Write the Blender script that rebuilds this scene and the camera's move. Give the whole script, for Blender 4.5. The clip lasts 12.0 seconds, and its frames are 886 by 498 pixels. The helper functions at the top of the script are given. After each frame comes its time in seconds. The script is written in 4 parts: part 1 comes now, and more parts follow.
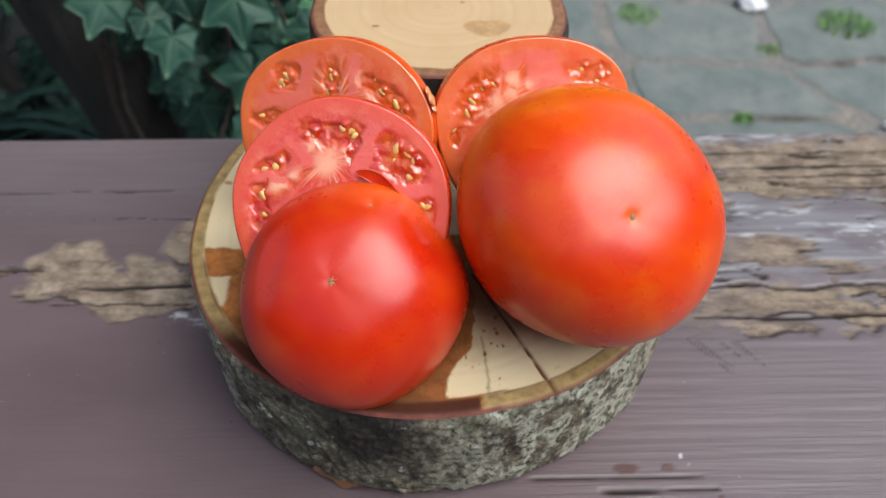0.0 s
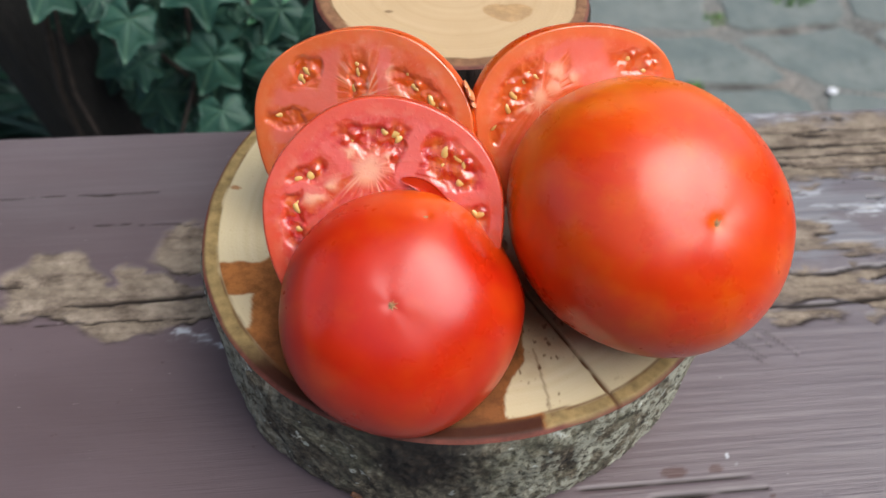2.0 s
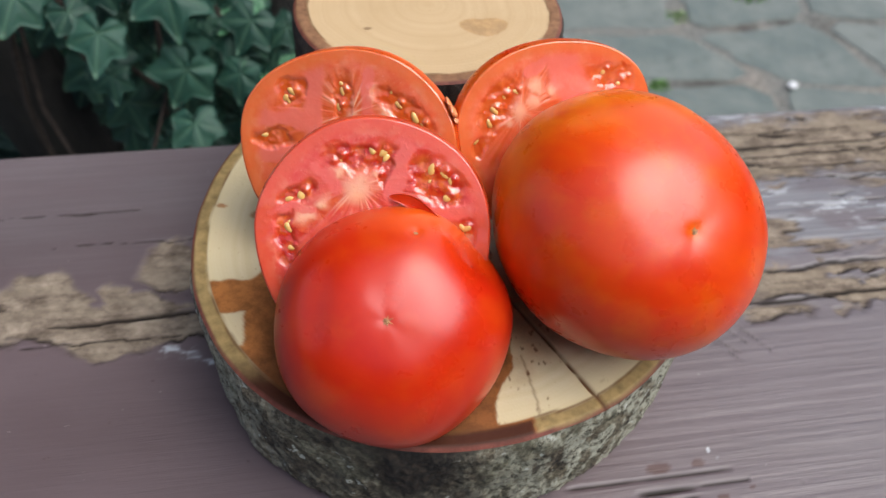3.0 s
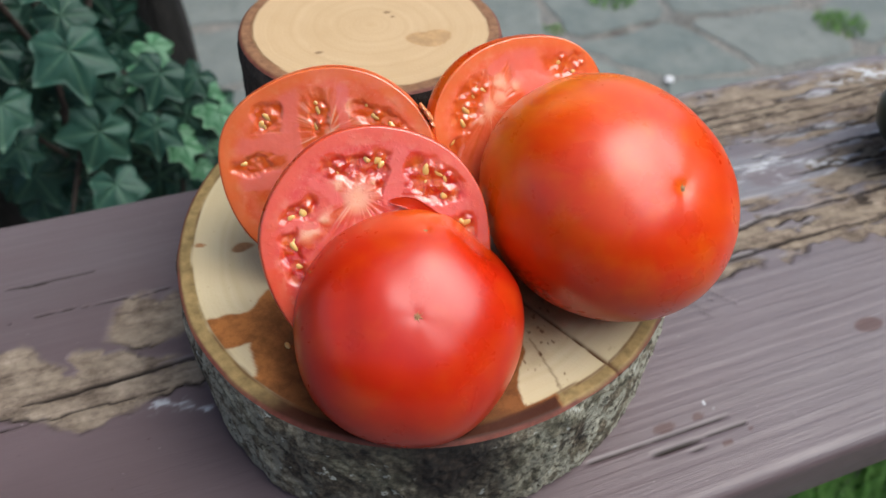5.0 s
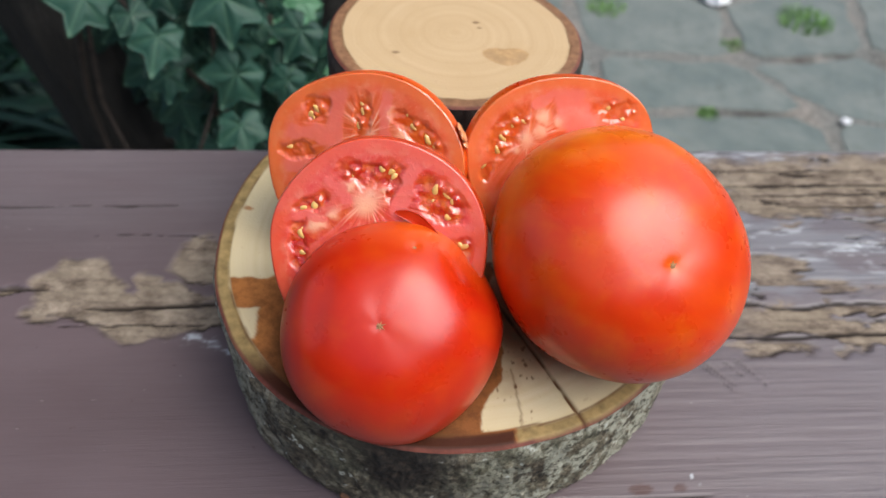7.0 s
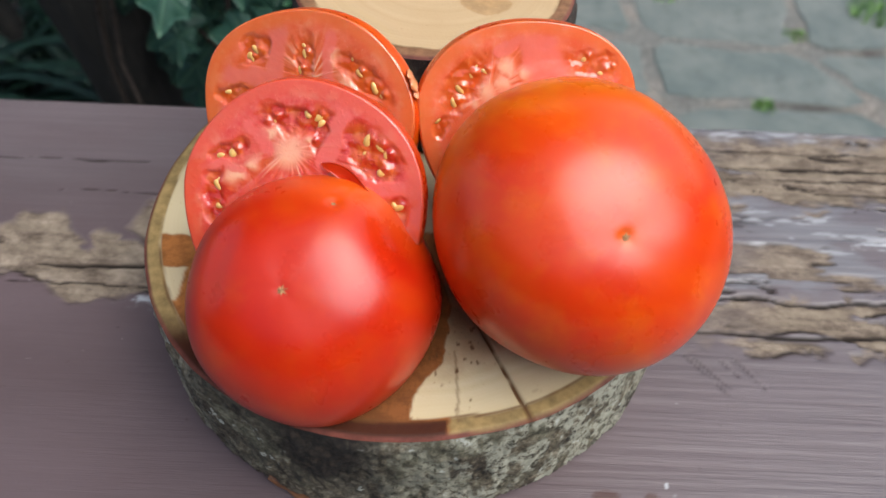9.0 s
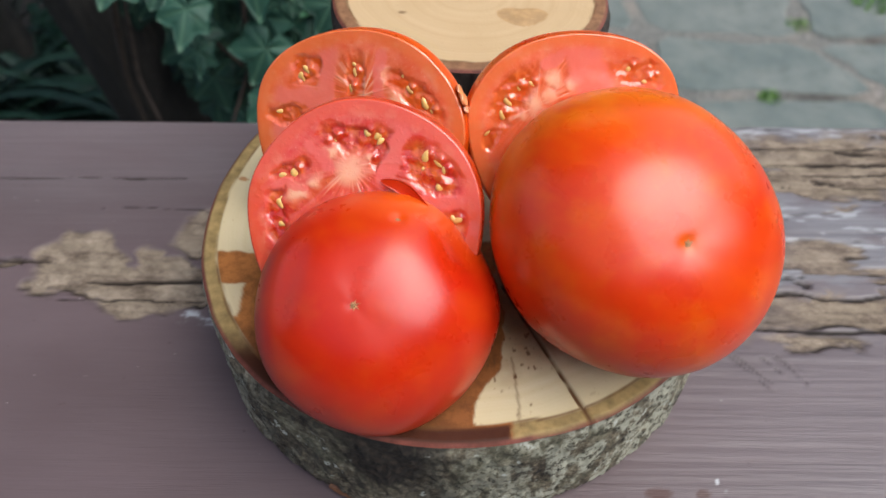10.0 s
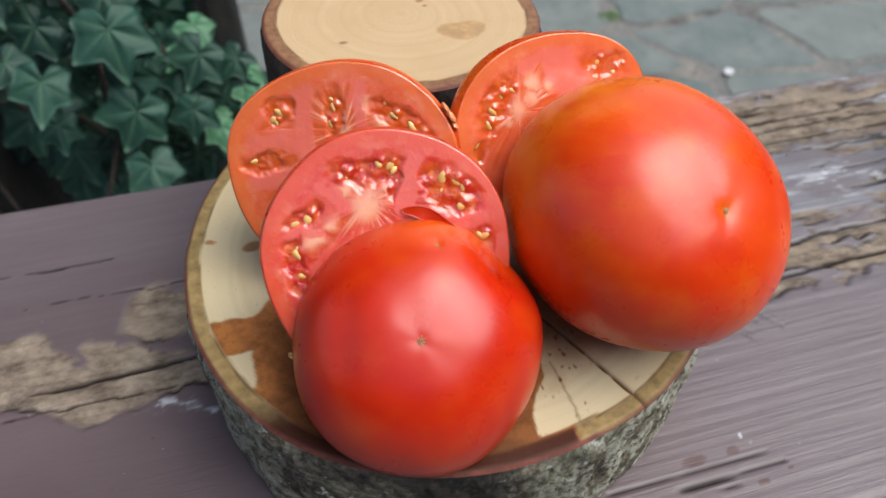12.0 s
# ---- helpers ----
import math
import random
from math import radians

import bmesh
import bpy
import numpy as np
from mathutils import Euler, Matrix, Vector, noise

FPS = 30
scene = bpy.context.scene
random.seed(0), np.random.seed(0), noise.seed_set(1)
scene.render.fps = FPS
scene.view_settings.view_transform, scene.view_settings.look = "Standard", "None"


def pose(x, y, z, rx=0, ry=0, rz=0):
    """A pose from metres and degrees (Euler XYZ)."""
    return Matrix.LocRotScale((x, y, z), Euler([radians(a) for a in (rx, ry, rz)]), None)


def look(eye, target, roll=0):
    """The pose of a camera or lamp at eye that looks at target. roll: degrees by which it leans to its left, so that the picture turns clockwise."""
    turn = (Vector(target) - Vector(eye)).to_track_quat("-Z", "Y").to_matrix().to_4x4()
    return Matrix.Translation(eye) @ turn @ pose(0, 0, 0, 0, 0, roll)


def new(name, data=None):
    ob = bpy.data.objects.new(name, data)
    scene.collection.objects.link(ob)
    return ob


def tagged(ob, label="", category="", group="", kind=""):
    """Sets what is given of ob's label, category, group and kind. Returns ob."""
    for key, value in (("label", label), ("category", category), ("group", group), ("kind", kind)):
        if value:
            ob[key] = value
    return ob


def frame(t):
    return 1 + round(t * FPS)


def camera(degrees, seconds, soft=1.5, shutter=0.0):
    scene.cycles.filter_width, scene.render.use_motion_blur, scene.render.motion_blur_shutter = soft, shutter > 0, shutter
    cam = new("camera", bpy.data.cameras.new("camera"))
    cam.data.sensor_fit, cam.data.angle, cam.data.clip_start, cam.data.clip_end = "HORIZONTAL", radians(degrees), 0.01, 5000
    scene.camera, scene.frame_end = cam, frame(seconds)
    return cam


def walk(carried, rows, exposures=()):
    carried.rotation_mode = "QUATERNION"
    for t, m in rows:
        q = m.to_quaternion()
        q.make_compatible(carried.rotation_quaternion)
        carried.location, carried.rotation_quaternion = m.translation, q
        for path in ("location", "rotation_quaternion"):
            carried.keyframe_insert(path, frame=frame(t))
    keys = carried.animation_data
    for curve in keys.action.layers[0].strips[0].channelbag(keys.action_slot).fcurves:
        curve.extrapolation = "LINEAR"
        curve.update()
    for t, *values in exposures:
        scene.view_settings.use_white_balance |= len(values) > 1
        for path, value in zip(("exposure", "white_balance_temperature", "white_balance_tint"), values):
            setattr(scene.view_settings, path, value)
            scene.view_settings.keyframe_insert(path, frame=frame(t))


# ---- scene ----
cam = camera(64.7, 12.0)
cam.data.dof.use_dof, cam.data.dof.focus_distance, cam.data.dof.aperture_fstop = True, 0.25, 10.0
PATH = [
    (0, (0.003, -0.2, 0.278), (0.026, 1.198, -1.152), -0.0),
    (0.5, (-0.004, -0.188, 0.27), (0.08, 1.178, -1.189), 1.0),
    (1, (-0.016, -0.177, 0.271), (0.102, 1.174, -1.199), 1.4),
    (1.5, (-0.025, -0.176, 0.272), (0.119, 1.164, -1.206), 2.0),
    (2, (-0.032, -0.175, 0.272), (0.142, 1.159, -1.208), 2.6),
    (2.5, (-0.03, -0.176, 0.28), (0.158, 1.155, -1.202), 2.3),
    (4.3, (-0.072, -0.174, 0.278), (0.433, 1.136, -1.147), 5.6),
    (4.5, (-0.072, -0.177, 0.276), (0.442, 1.139, -1.14), 4.4),
    (5, (-0.072, -0.181, 0.275), (0.44, 1.148, -1.129), 1.6),
    (5.5, (-0.07, -0.185, 0.279), (0.436, 1.142, -1.129), 2.8),
    (6, (-0.066, -0.189, 0.291), (0.368, 1.129, -1.149), 4.9),
    (6.5, (-0.043, -0.189, 0.296), (0.234, 1.159, -1.155), 4.4),
    (7, (-0.025, -0.188, 0.295), (0.113, 1.171, -1.166), 3.8),
    (7.2, (-0.021, -0.186, 0.295), (0.088, 1.162, -1.179), 3.8),
    (8.8, (0.011, -0.17, 0.275), (0.003, 1.159, -1.219), 2.2),
    (9, (0.015, -0.173, 0.268), (0.014, 1.161, -1.223), 2.4),
    (9.5, (0.013, -0.174, 0.27), (0.006, 1.15, -1.229), 1.3),
    (10, (-0.003, -0.175, 0.275), (-0.015, 1.158, -1.216), 0.2),
    (10.5, (-0.01, -0.176, 0.276), (0.048, 1.172, -1.2), 0.2),
    (11, (-0.023, -0.175, 0.277), (0.155, 1.183, -1.18), 0.1),
    (11.5, (-0.039, -0.17, 0.276), (0.24, 1.178, -1.174), 0.3),
    (12, (-0.056, -0.165, 0.269), (0.324, 1.172, -1.169), 0.5),
]
walk(cam, [(t, look(eye, target, roll)) for t, eye, target, roll in PATH], exposures=((0, 0.5), (12, 0.5)))


# ---------------------------------------------------------------- light
world = bpy.data.worlds.new("overcast_sky")
scene.world = world
world.use_nodes = True
wn = world.node_tree
sky = wn.nodes.new("ShaderNodeTexSky")
sky.sky_type, sky.sun_disc = "NISHITA", False
sky.sun_elevation, sky.sun_rotation = radians(62), radians(105)
sky.air_density, sky.dust_density, sky.ozone_density = 1.0, 4.0, 1.0
wn.links.new(sky.outputs[0], wn.nodes["Background"].inputs[0])
wn.nodes["Background"].inputs[1].default_value = 0.15

sun = new("sun", bpy.data.lights.new("sun", "SUN"))
sun.data.energy, sun.data.angle, sun.data.color = 2.3, radians(58), (0.91, 0.97, 1.0)
sun.matrix_world = look((0.48, -0.26, 0.82), (0, 0, 0))


# ---------------------------------------------------------------- numeric helpers
def hash2(ix, iy, seed):
    h = np.sin(ix * 127.1 + iy * 311.7 + seed * 74.7) * 43758.5453
    return h - np.floor(h)


def vnoise(x, y, seed=0):
    """Smooth value noise in 0..1 on arrays."""
    ix, iy = np.floor(x), np.floor(y)
    fx, fy = x - ix, y - iy
    fx, fy = fx * fx * (3 - 2 * fx), fy * fy * (3 - 2 * fy)
    a, b = hash2(ix, iy, seed), hash2(ix + 1, iy, seed)
    c, d = hash2(ix, iy + 1, seed), hash2(ix + 1, iy + 1, seed)
    return (a * (1 - fx) + b * fx) * (1 - fy) + (c * (1 - fx) + d * fx) * fy


def fbm(x, y, seed=0, octaves=4):
    total, amp, norm = 0.0, 1.0, 0.0
    for k in range(octaves):
        total = total + amp * vnoise(x * 2 ** k, y * 2 ** k, seed + 17 * k)
        norm, amp = norm + amp, amp * 0.5
    return total / norm


def step(a, b, v):
    k = np.clip((v - a) / (b - a), 0, 1)
    return k * k * (3 - 2 * k)


def grid_faces(rows, cols, closed=False):
    i, j = np.meshgrid(np.arange(rows - 1), np.arange(cols if closed else cols - 1), indexing="ij")
    k = (j + 1) % cols
    return np.stack([i * cols + j, i * cols + k, (i + 1) * cols + k, (i + 1) * cols + j], -1).reshape(-1, 4).tolist()


def mesh(name, verts, faces, material, parent=None, label="", smooth=True, **attrs):
    me = bpy.data.meshes.new(name)
    me.from_pydata(np.asarray(verts, float).tolist(), [], faces)
    if smooth:
        me.polygons.foreach_set("use_smooth", [True] * len(me.polygons))
    for key, values in attrs.items():
        me.attributes.new(key, "FLOAT", "POINT").data.foreach_set("value", np.asarray(values, np.float32).ravel())
    me.materials.append(material)
    me.update()
    ob = new(name, me)
    ob.parent = parent
    if label:
        ob["label"] = label
    return ob


def part(name, bm, material, parent=None, label="", smooth=True):
    me = bpy.data.meshes.new(name)
    bm.to_mesh(me)
    bm.free()
    if smooth:
        me.polygons.foreach_set("use_smooth", [True] * len(me.polygons))
    me.materials.append(material)
    ob = new(name, me)
    ob.parent = parent
    if label:
        ob["label"] = label
    return ob


def box(sx, sy, sz, bevel=0.002):
    bm = bmesh.new()
    bmesh.ops.create_cube(bm, size=1)
    bmesh.ops.scale(bm, vec=(sx, sy, sz), verts=bm.verts)
    bmesh.ops.bevel(bm, geom=bm.edges[:], offset=bevel, segments=2, affect="EDGES", profile=0.5)
    return bm


def tube(points, radii, sides=10, rough=0.0, seed=1):
    """A bent round limb through points, as verts and faces."""
    pts = [Vector(p) for p in points]
    verts = []
    for i, p in enumerate(pts):
        way = (pts[min(i + 1, len(pts) - 1)] - pts[max(i - 1, 0)]).normalized()
        side = way.cross(Vector((0.3, 1, 0.2))).normalized()
        other = way.cross(side)
        for j in range(sides):
            a = 2 * math.pi * j / sides
            r = radii[i] * (1 + rough * (noise.noise(Vector((math.cos(a) * 2.5 + seed, math.sin(a) * 2.5, i * 0.35))) + 0.5 * noise.noise(Vector((math.cos(a) * 7, math.sin(a) * 7 + seed, i * 0.9)))))
            verts.append(tuple(p + side * math.cos(a) * r + other * math.sin(a) * r))
    return verts, grid_faces(len(pts), sides, True)


# ---------------------------------------------------------------- materials
class Shader:
    """A short way to write node materials."""

    def __init__(self, name, **values):
        self.m = bpy.data.materials.new(name)
        self.m.use_nodes = True
        self.t = self.m.node_tree
        self.b = self.t.nodes["Principled BSDF"]
        self.set(**values)

    def put(self, socket, value):
        if isinstance(value, bpy.types.NodeSocket):
            self.t.links.new(value, socket)
        elif socket.type == "RGBA":
            socket.default_value = (*value, 1) if isinstance(value, (tuple, list)) else (value, value, value, 1)
        else:
            socket.default_value = value

    def set(self, **values):
        for key, value in values.items():
            self.put(self.b.inputs[key.replace("_", " ")], value)
        return self

    def node(self, kind, out=0, **values):
        n = self.t.nodes.new("ShaderNode" + kind)
        for key, value in values.items():
            self.put(n.inputs[int(key[1:]) if key[0] == "i" and key[1:].isdigit() else key.replace("_", " ")], value)
        return n.outputs[out]

    def coord(self, scale=(1, 1, 1), turn=(0, 0, 0)):
        return self.node("Mapping", i0=self.node("TexCoord", 3), Scale=scale, Rotation=turn)

    def noise(self, scale, detail=4.0, rough=0.55, vector=None, warp=0.0):
        return self.node("TexNoise", Vector=vector or self.node("TexCoord", 3), Scale=scale, Detail=detail, Roughness=rough, Distortion=warp)

    def ramp(self, value, *stops):
        n = self.t.nodes.new("ShaderNodeValToRGB")
        e = n.color_ramp.elements
        while len(e) < len(stops):
            e.new(0.5)
        for item, (at, colour) in zip(e, stops):
            item.position = at
            item.color = (*colour, 1) if isinstance(colour, tuple) else (colour, colour, colour, 1)
        self.t.links.new(value, n.inputs[0])
        return n.outputs[0]

    def mix(self, f, a, b, kind="MIX"):
        n = self.t.nodes.new("ShaderNodeMix")
        n.data_type, n.blend_type = "RGBA", kind
        for i, value in ((0, f), (6, a), (7, b)):
            self.put(n.inputs[i], value)
        return n.outputs[2]

    def math(self, op, a, b=0.0):
        n = self.t.nodes.new("ShaderNodeMath")
        n.operation = op
        self.put(n.inputs[0], a)
        self.put(n.inputs[1], b)
        return n.outputs[0]

    def attr(self, name):
        n = self.t.nodes.new("ShaderNodeAttribute")
        n.attribute_name = name
        return n.outputs["Fac"]

    def bump(self, height, distance, strength=1.0):
        self.put(self.b.inputs["Normal"], self.node("Bump", Height=height, Distance=distance, Strength=strength))
        return self


def skin_material(name, deep, bright, shoulder):
    s = Shader(name, Subsurface_Weight=0.06, Subsurface_Radius=(1.0, 0.22, 0.05), Subsurface_Scale=0.004, Specular_IOR_Level=0.5)
    c = s.mix(s.ramp(s.noise(24, 4, 0.55, warp=0.6), (0.30, 0.0), (0.75, 1.0)), deep, bright)
    c = s.mix(s.math("MULTIPLY", s.attr("shoulder"), s.ramp(s.noise(30, 4, 0.6, warp=0.8), (0.36, 0.05), (0.66, 1.0))), c, shoulder)
    c = s.mix(s.ramp(s.noise(70, 4, 0.6, s.coord((1, 1, 0.5))), (0.50, 0.0), (0.80, 0.26)), c, shoulder)
    c = s.mix(s.ramp(s.noise(1400, 2), (0.64, 0.0), (0.8, 0.16)), c, shoulder)
    s.set(Base_Color=c, Roughness=s.ramp(s.noise(60, 4), (0.3, 0.25), (0.75, 0.34)))
    return s.bump(s.math("ADD", s.math("MULTIPLY", s.noise(520, 3), 0.06), s.noise(75, 3)), 0.0005, 0.2).m


SKIN = skin_material("tomato_skin", (0.54, 0.020, 0.0015), (0.68, 0.075, 0.002), (0.76, 0.22, 0.006))
SKIN_RED = skin_material("ripe_tomato_skin", (0.42, 0.010, 0.0015), (0.54, 0.028, 0.002), (0.66, 0.110, 0.004))


def flesh_material(name, wall, pink, gel, moist, rim, band):
    s = Shader(name, Subsurface_Weight=0.35, Subsurface_Radius=(1.0, 0.35, 0.18), Subsurface_Scale=0.005, Coat_Weight=0.9, Coat_Roughness=0.05)
    c = s.mix(s.ramp(s.noise(150, 4), (0.35, 0.0), (0.7, 1.0)), wall, pink)
    c = s.mix(s.ramp(s.noise(800, 2), (0.6, 0.0), (0.78, 0.25)), c, (0.85, 0.42, 0.30))
    c = s.mix(s.attr("pale"), c, s.mix(s.noise(260, 3), (0.78, 0.46, 0.29), (0.74, 0.28, 0.16)))
    g = s.mix(s.ramp(s.noise(200, 3), (0.40, 0.0), (0.70, 1.0)), gel, (0.64, 0.130, 0.024))
    c = s.mix(s.attr("gel"), c, g)
    c = s.mix(s.attr("septum"), c, band)
    c = s.mix(s.attr("rim"), c, rim)
    s.set(Base_Color=c, Roughness=s.mix(s.attr("gel"), 0.26, 0.05))
    wet = s.math("MULTIPLY", s.ramp(s.noise(520, 2, 0.5), (0.56, 0.0), (0.70, 1.0)), moist)
    h = s.math("ADD", s.math("ADD", s.math("MULTIPLY", s.noise(700, 2), 0.3), s.noise(240, 2)), wet)
    return s.bump(h, 0.0004, s.mix(s.attr("gel"), 0.14, 0.4)).m


FLESH_RED = flesh_material("red_tomato_flesh", (0.60, 0.040, 0.024), (0.69, 0.110, 0.068), (0.46, 0.020, 0.007), 0.8, (0.66, 0.085, 0.034), (0.70, 0.120, 0.085))
FLESH_SALMON = flesh_material("salmon_tomato_flesh", (0.69, 0.110, 0.040), (0.75, 0.180, 0.090), (0.58, 0.080, 0.012), 0.1, (0.72, 0.150, 0.034), (0.72, 0.155, 0.110))
SEED = Shader("tomato_seed", Roughness=0.35, Coat_Weight=0.6, Coat_Roughness=0.05)
SEED.set(Base_Color=SEED.mix(SEED.noise(500, 2), (0.78, 0.50, 0.16), (0.70, 0.38, 0.09)))
SEED = SEED.m
PULP = Shader("tomato_pulp", Roughness=0.15, Subsurface_Weight=0.3, Subsurface_Radius=(1.0, 0.5, 0.2), Subsurface_Scale=0.003, Coat_Weight=0.6, Coat_Roughness=0.05)
PULP.set(Base_Color=PULP.mix(PULP.noise(260, 3), (0.62, 0.17, 0.055), (0.70, 0.34, 0.16)))
PULP = PULP.bump(PULP.noise(500, 3), 0.0008, 0.8).m
SCAR = Shader("blossom_scar", Roughness=0.7)
SCAR.set(Base_Color=SCAR.ramp(SCAR.noise(700, 3), (0.3, (0.16, 0.07, 0.03)), (0.7, (0.50, 0.30, 0.13))))
SCAR = SCAR.m


def wood_face_material(name, pale, ring, band, wet_colour, wet_dark):
    s = Shader(name)
    warp = s.math("ADD", s.attr("radius"), s.math("MULTIPLY", s.noise(16, 3), 0.010))
    rings = s.node("TexNoise", Vector=s.node("CombineXYZ", X=s.math("MULTIPLY", warp, 260.0), Y=0.0, Z=0.0), Scale=1.0, Detail=3.0)
    c = s.mix(s.ramp(rings, (0.35, 0.0), (0.7, 0.75)), pale, ring)
    c = s.mix(s.ramp(s.noise(35, 4), (0.45, 0.0), (0.75, 0.6)), c, ring)
    c = s.mix(s.ramp(s.noise(600, 2), (0.68, 0.0), (0.8, 0.5)), c, (0.28, 0.17, 0.08))
    c = s.mix(s.attr("band"), c, s.mix(s.ramp(s.noise(220, 4), (0.35, 0.0), (0.7, 1.0)), band, tuple(v * 0.55 for v in band)))
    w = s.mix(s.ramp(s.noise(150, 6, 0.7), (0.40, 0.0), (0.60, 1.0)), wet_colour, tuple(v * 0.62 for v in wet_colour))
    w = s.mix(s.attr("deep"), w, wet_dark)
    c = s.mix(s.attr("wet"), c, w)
    c = s.mix(s.attr("line"), c, (0.10, 0.045, 0.015))
    c = s.mix(s.attr("outer"), c, s.mix(s.noise(300, 3), (0.05, 0.017, 0.012), (0.22, 0.065, 0.045)))
    s.set(Base_Color=c, Roughness=s.mix(s.attr("wet"), 0.65, 0.5))
    s.set(Specular_IOR_Level=s.mix(s.attr("wet"), 0.25, 0.14))
    h = s.math("ADD", s.noise(900, 3), s.math("MULTIPLY", rings, 0.6))
    return s.bump(h, 0.0003, 0.5).m


FACE_LARGE = wood_face_material("pale_sawn_wood", (0.52, 0.44, 0.275), (0.46, 0.375, 0.215), (0.29, 0.20, 0.078), (0.33, 0.125, 0.034), (0.035, 0.009, 0.005))
FACE_SMALL = wood_face_material("tan_sawn_wood", (0.47, 0.335, 0.19), (0.41, 0.28, 0.145), (0.24, 0.12, 0.060), (0.42, 0.24, 0.10), (0.3, 0.16, 0.06))

BARK = Shader("lichened_bark", Roughness=0.9)
c = BARK.ramp(BARK.noise(190, 8, 0.72), (0.37, (0.014, 0.011, 0.007)), (0.48, (0.105, 0.082, 0.052)), (0.57, (0.24, 0.205, 0.140)), (0.67, (0.42, 0.385, 0.29)))
c = BARK.mix(BARK.ramp(BARK.noise(34, 5, 0.65), (0.48, 0.0), (0.60, 0.6)), c, BARK.ramp(BARK.noise(300, 6, 0.75), (0.40, (0.060, 0.058, 0.036)), (0.60, (0.27, 0.265, 0.18))))
c = BARK.mix(BARK.ramp(BARK.noise(27, 5, 0.6, BARK.coord((1, 1, 1.6), (0.4, 0.2, 0.9))), (0.50, 0.0), (0.60, 0.8)), c, BARK.ramp(BARK.noise(380, 5, 0.7), (0.42, (0.010, 0.007, 0.005)), (0.66, (0.095, 0.070, 0.046))))
c = BARK.mix(BARK.ramp(BARK.noise(1.0, 5, 0.65, BARK.coord((60, 60, 420))), (0.50, 0.0), (0.66, 0.5)), c, (0.050, 0.036, 0.022))
# pale lichen, also standing for side light on the bark's right front
c = BARK.mix(BARK.math("MULTIPLY", BARK.attr("lichen_light"), BARK.ramp(BARK.noise(300, 5, 0.7), (0.40, 0.0), (0.52, 0.9))), c, (0.47, 0.46, 0.36))
c = BARK.mix(BARK.ramp(BARK.noise(150, 3, 0.6), (0.66, 0.0), (0.70, 0.85)), c, (0.58, 0.59, 0.52))
c = BARK.mix(BARK.attr("soak"), c, BARK.ramp(BARK.noise(300, 4, 0.7), (0.45, (0.010, 0.007, 0.005)), (0.70, (0.055, 0.036, 0.024))))
BARK.set(Base_Color=c)
BARK = BARK.bump(BARK.noise(480, 7, 0.75), 0.0014, 1.0).m

BARK_DARK = Shader("dark_bark", Roughness=0.9)
BARK_DARK.set(Base_Color=BARK_DARK.ramp(BARK_DARK.noise(110, 6, 0.7, BARK_DARK.coord((1, 1, 0.4))), (0.35, (0.010, 0.008, 0.007)), (0.55, (0.035, 0.026, 0.02)), (0.75, (0.10, 0.075, 0.055))))
BARK_DARK = BARK_DARK.bump(BARK_DARK.noise(300, 6, 0.7, BARK_DARK.coord((1, 1, 0.35))), 0.0015, 1.0).m

CHIP = Shader("torn_bark", Roughness=0.7)
CHIP.set(Base_Color=CHIP.ramp(CHIP.noise(130, 5, 0.6, CHIP.coord((0.4, 2, 2))), (0.3, (0.05, 0.02, 0.01)), (0.7, (0.27, 0.11, 0.045))))
CHIP = CHIP.bump(CHIP.noise(260, 4), 0.0006).m

PAINT = Shader("brown_deck_paint")
grain = PAINT.noise(1.0, 6, 0.65, PAINT.coord((12, 330, 60)))
fine = PAINT.noise(1.0, 4, 0.6, PAINT.coord((60, 1500, 200)))
paint = PAINT.mix(PAINT.ramp(PAINT.noise(9, 5, 0.6, PAINT.coord((0.5, 1.6, 1))), (0.3, 0.0), (0.7, 1.0)), (0.080, 0.056, 0.058), (0.116, 0.084, 0.088))
paint = PAINT.mix(PAINT.ramp(grain, (0.55, 0.0), (0.8, 0.12)), paint, (0.17, 0.12, 0.115))
paint = PAINT.mix(PAINT.ramp(PAINT.noise(160, 3), (0.70, 0.0), (0.76, 0.6)), paint, (0.045, 0.024, 0.022))
paint = PAINT.mix(PAINT.ramp(PAINT.noise(330, 2, 0.5, PAINT.coord((0.5, 1.3, 1))), (0.74, 0.0), (0.78, 0.6)), paint, (0.34, 0.31, 0.30))
paint = PAINT.mix(PAINT.attr("grey"), paint, PAINT.mix(PAINT.ramp(grain, (0.4, 0.0), (0.7, 1.0)), (0.125, 0.120, 0.128), (0.19, 0.186, 0.196)))
wood = PAINT.ramp(grain, (0.32, (0.060, 0.044, 0.033)), (0.5, (0.165, 0.128, 0.096)), (0.70, (0.29, 0.235, 0.180)))
wood = PAINT.mix(0.72, wood, PAINT.ramp(PAINT.noise(1.0, 7, 0.72, PAINT.coord((60, 95, 60))), (0.36, (0.038, 0.027, 0.020)), (0.5, (0.165, 0.128, 0.096)), (0.64, (0.33, 0.27, 0.205))))
wood = PAINT.mix(PAINT.ramp(PAINT.noise(45, 5, 0.65, PAINT.coord((0.4, 2, 1))), (0.42, 0.0), (0.66, 0.8)), wood, PAINT.mix(PAINT.noise(130, 5, 0.7), (0.065, 0.042, 0.030), (0.36, 0.30, 0.22)))
wood = PAINT.mix(PAINT.ramp(fine, (0.6, 0.0), (0.75, 0.5)), wood, (0.07, 0.05, 0.04))
c = PAINT.mix(PAINT.attr("peel"), paint, wood)
c = PAINT.mix(PAINT.attr("crack"), c, (0.018, 0.013, 0.010))
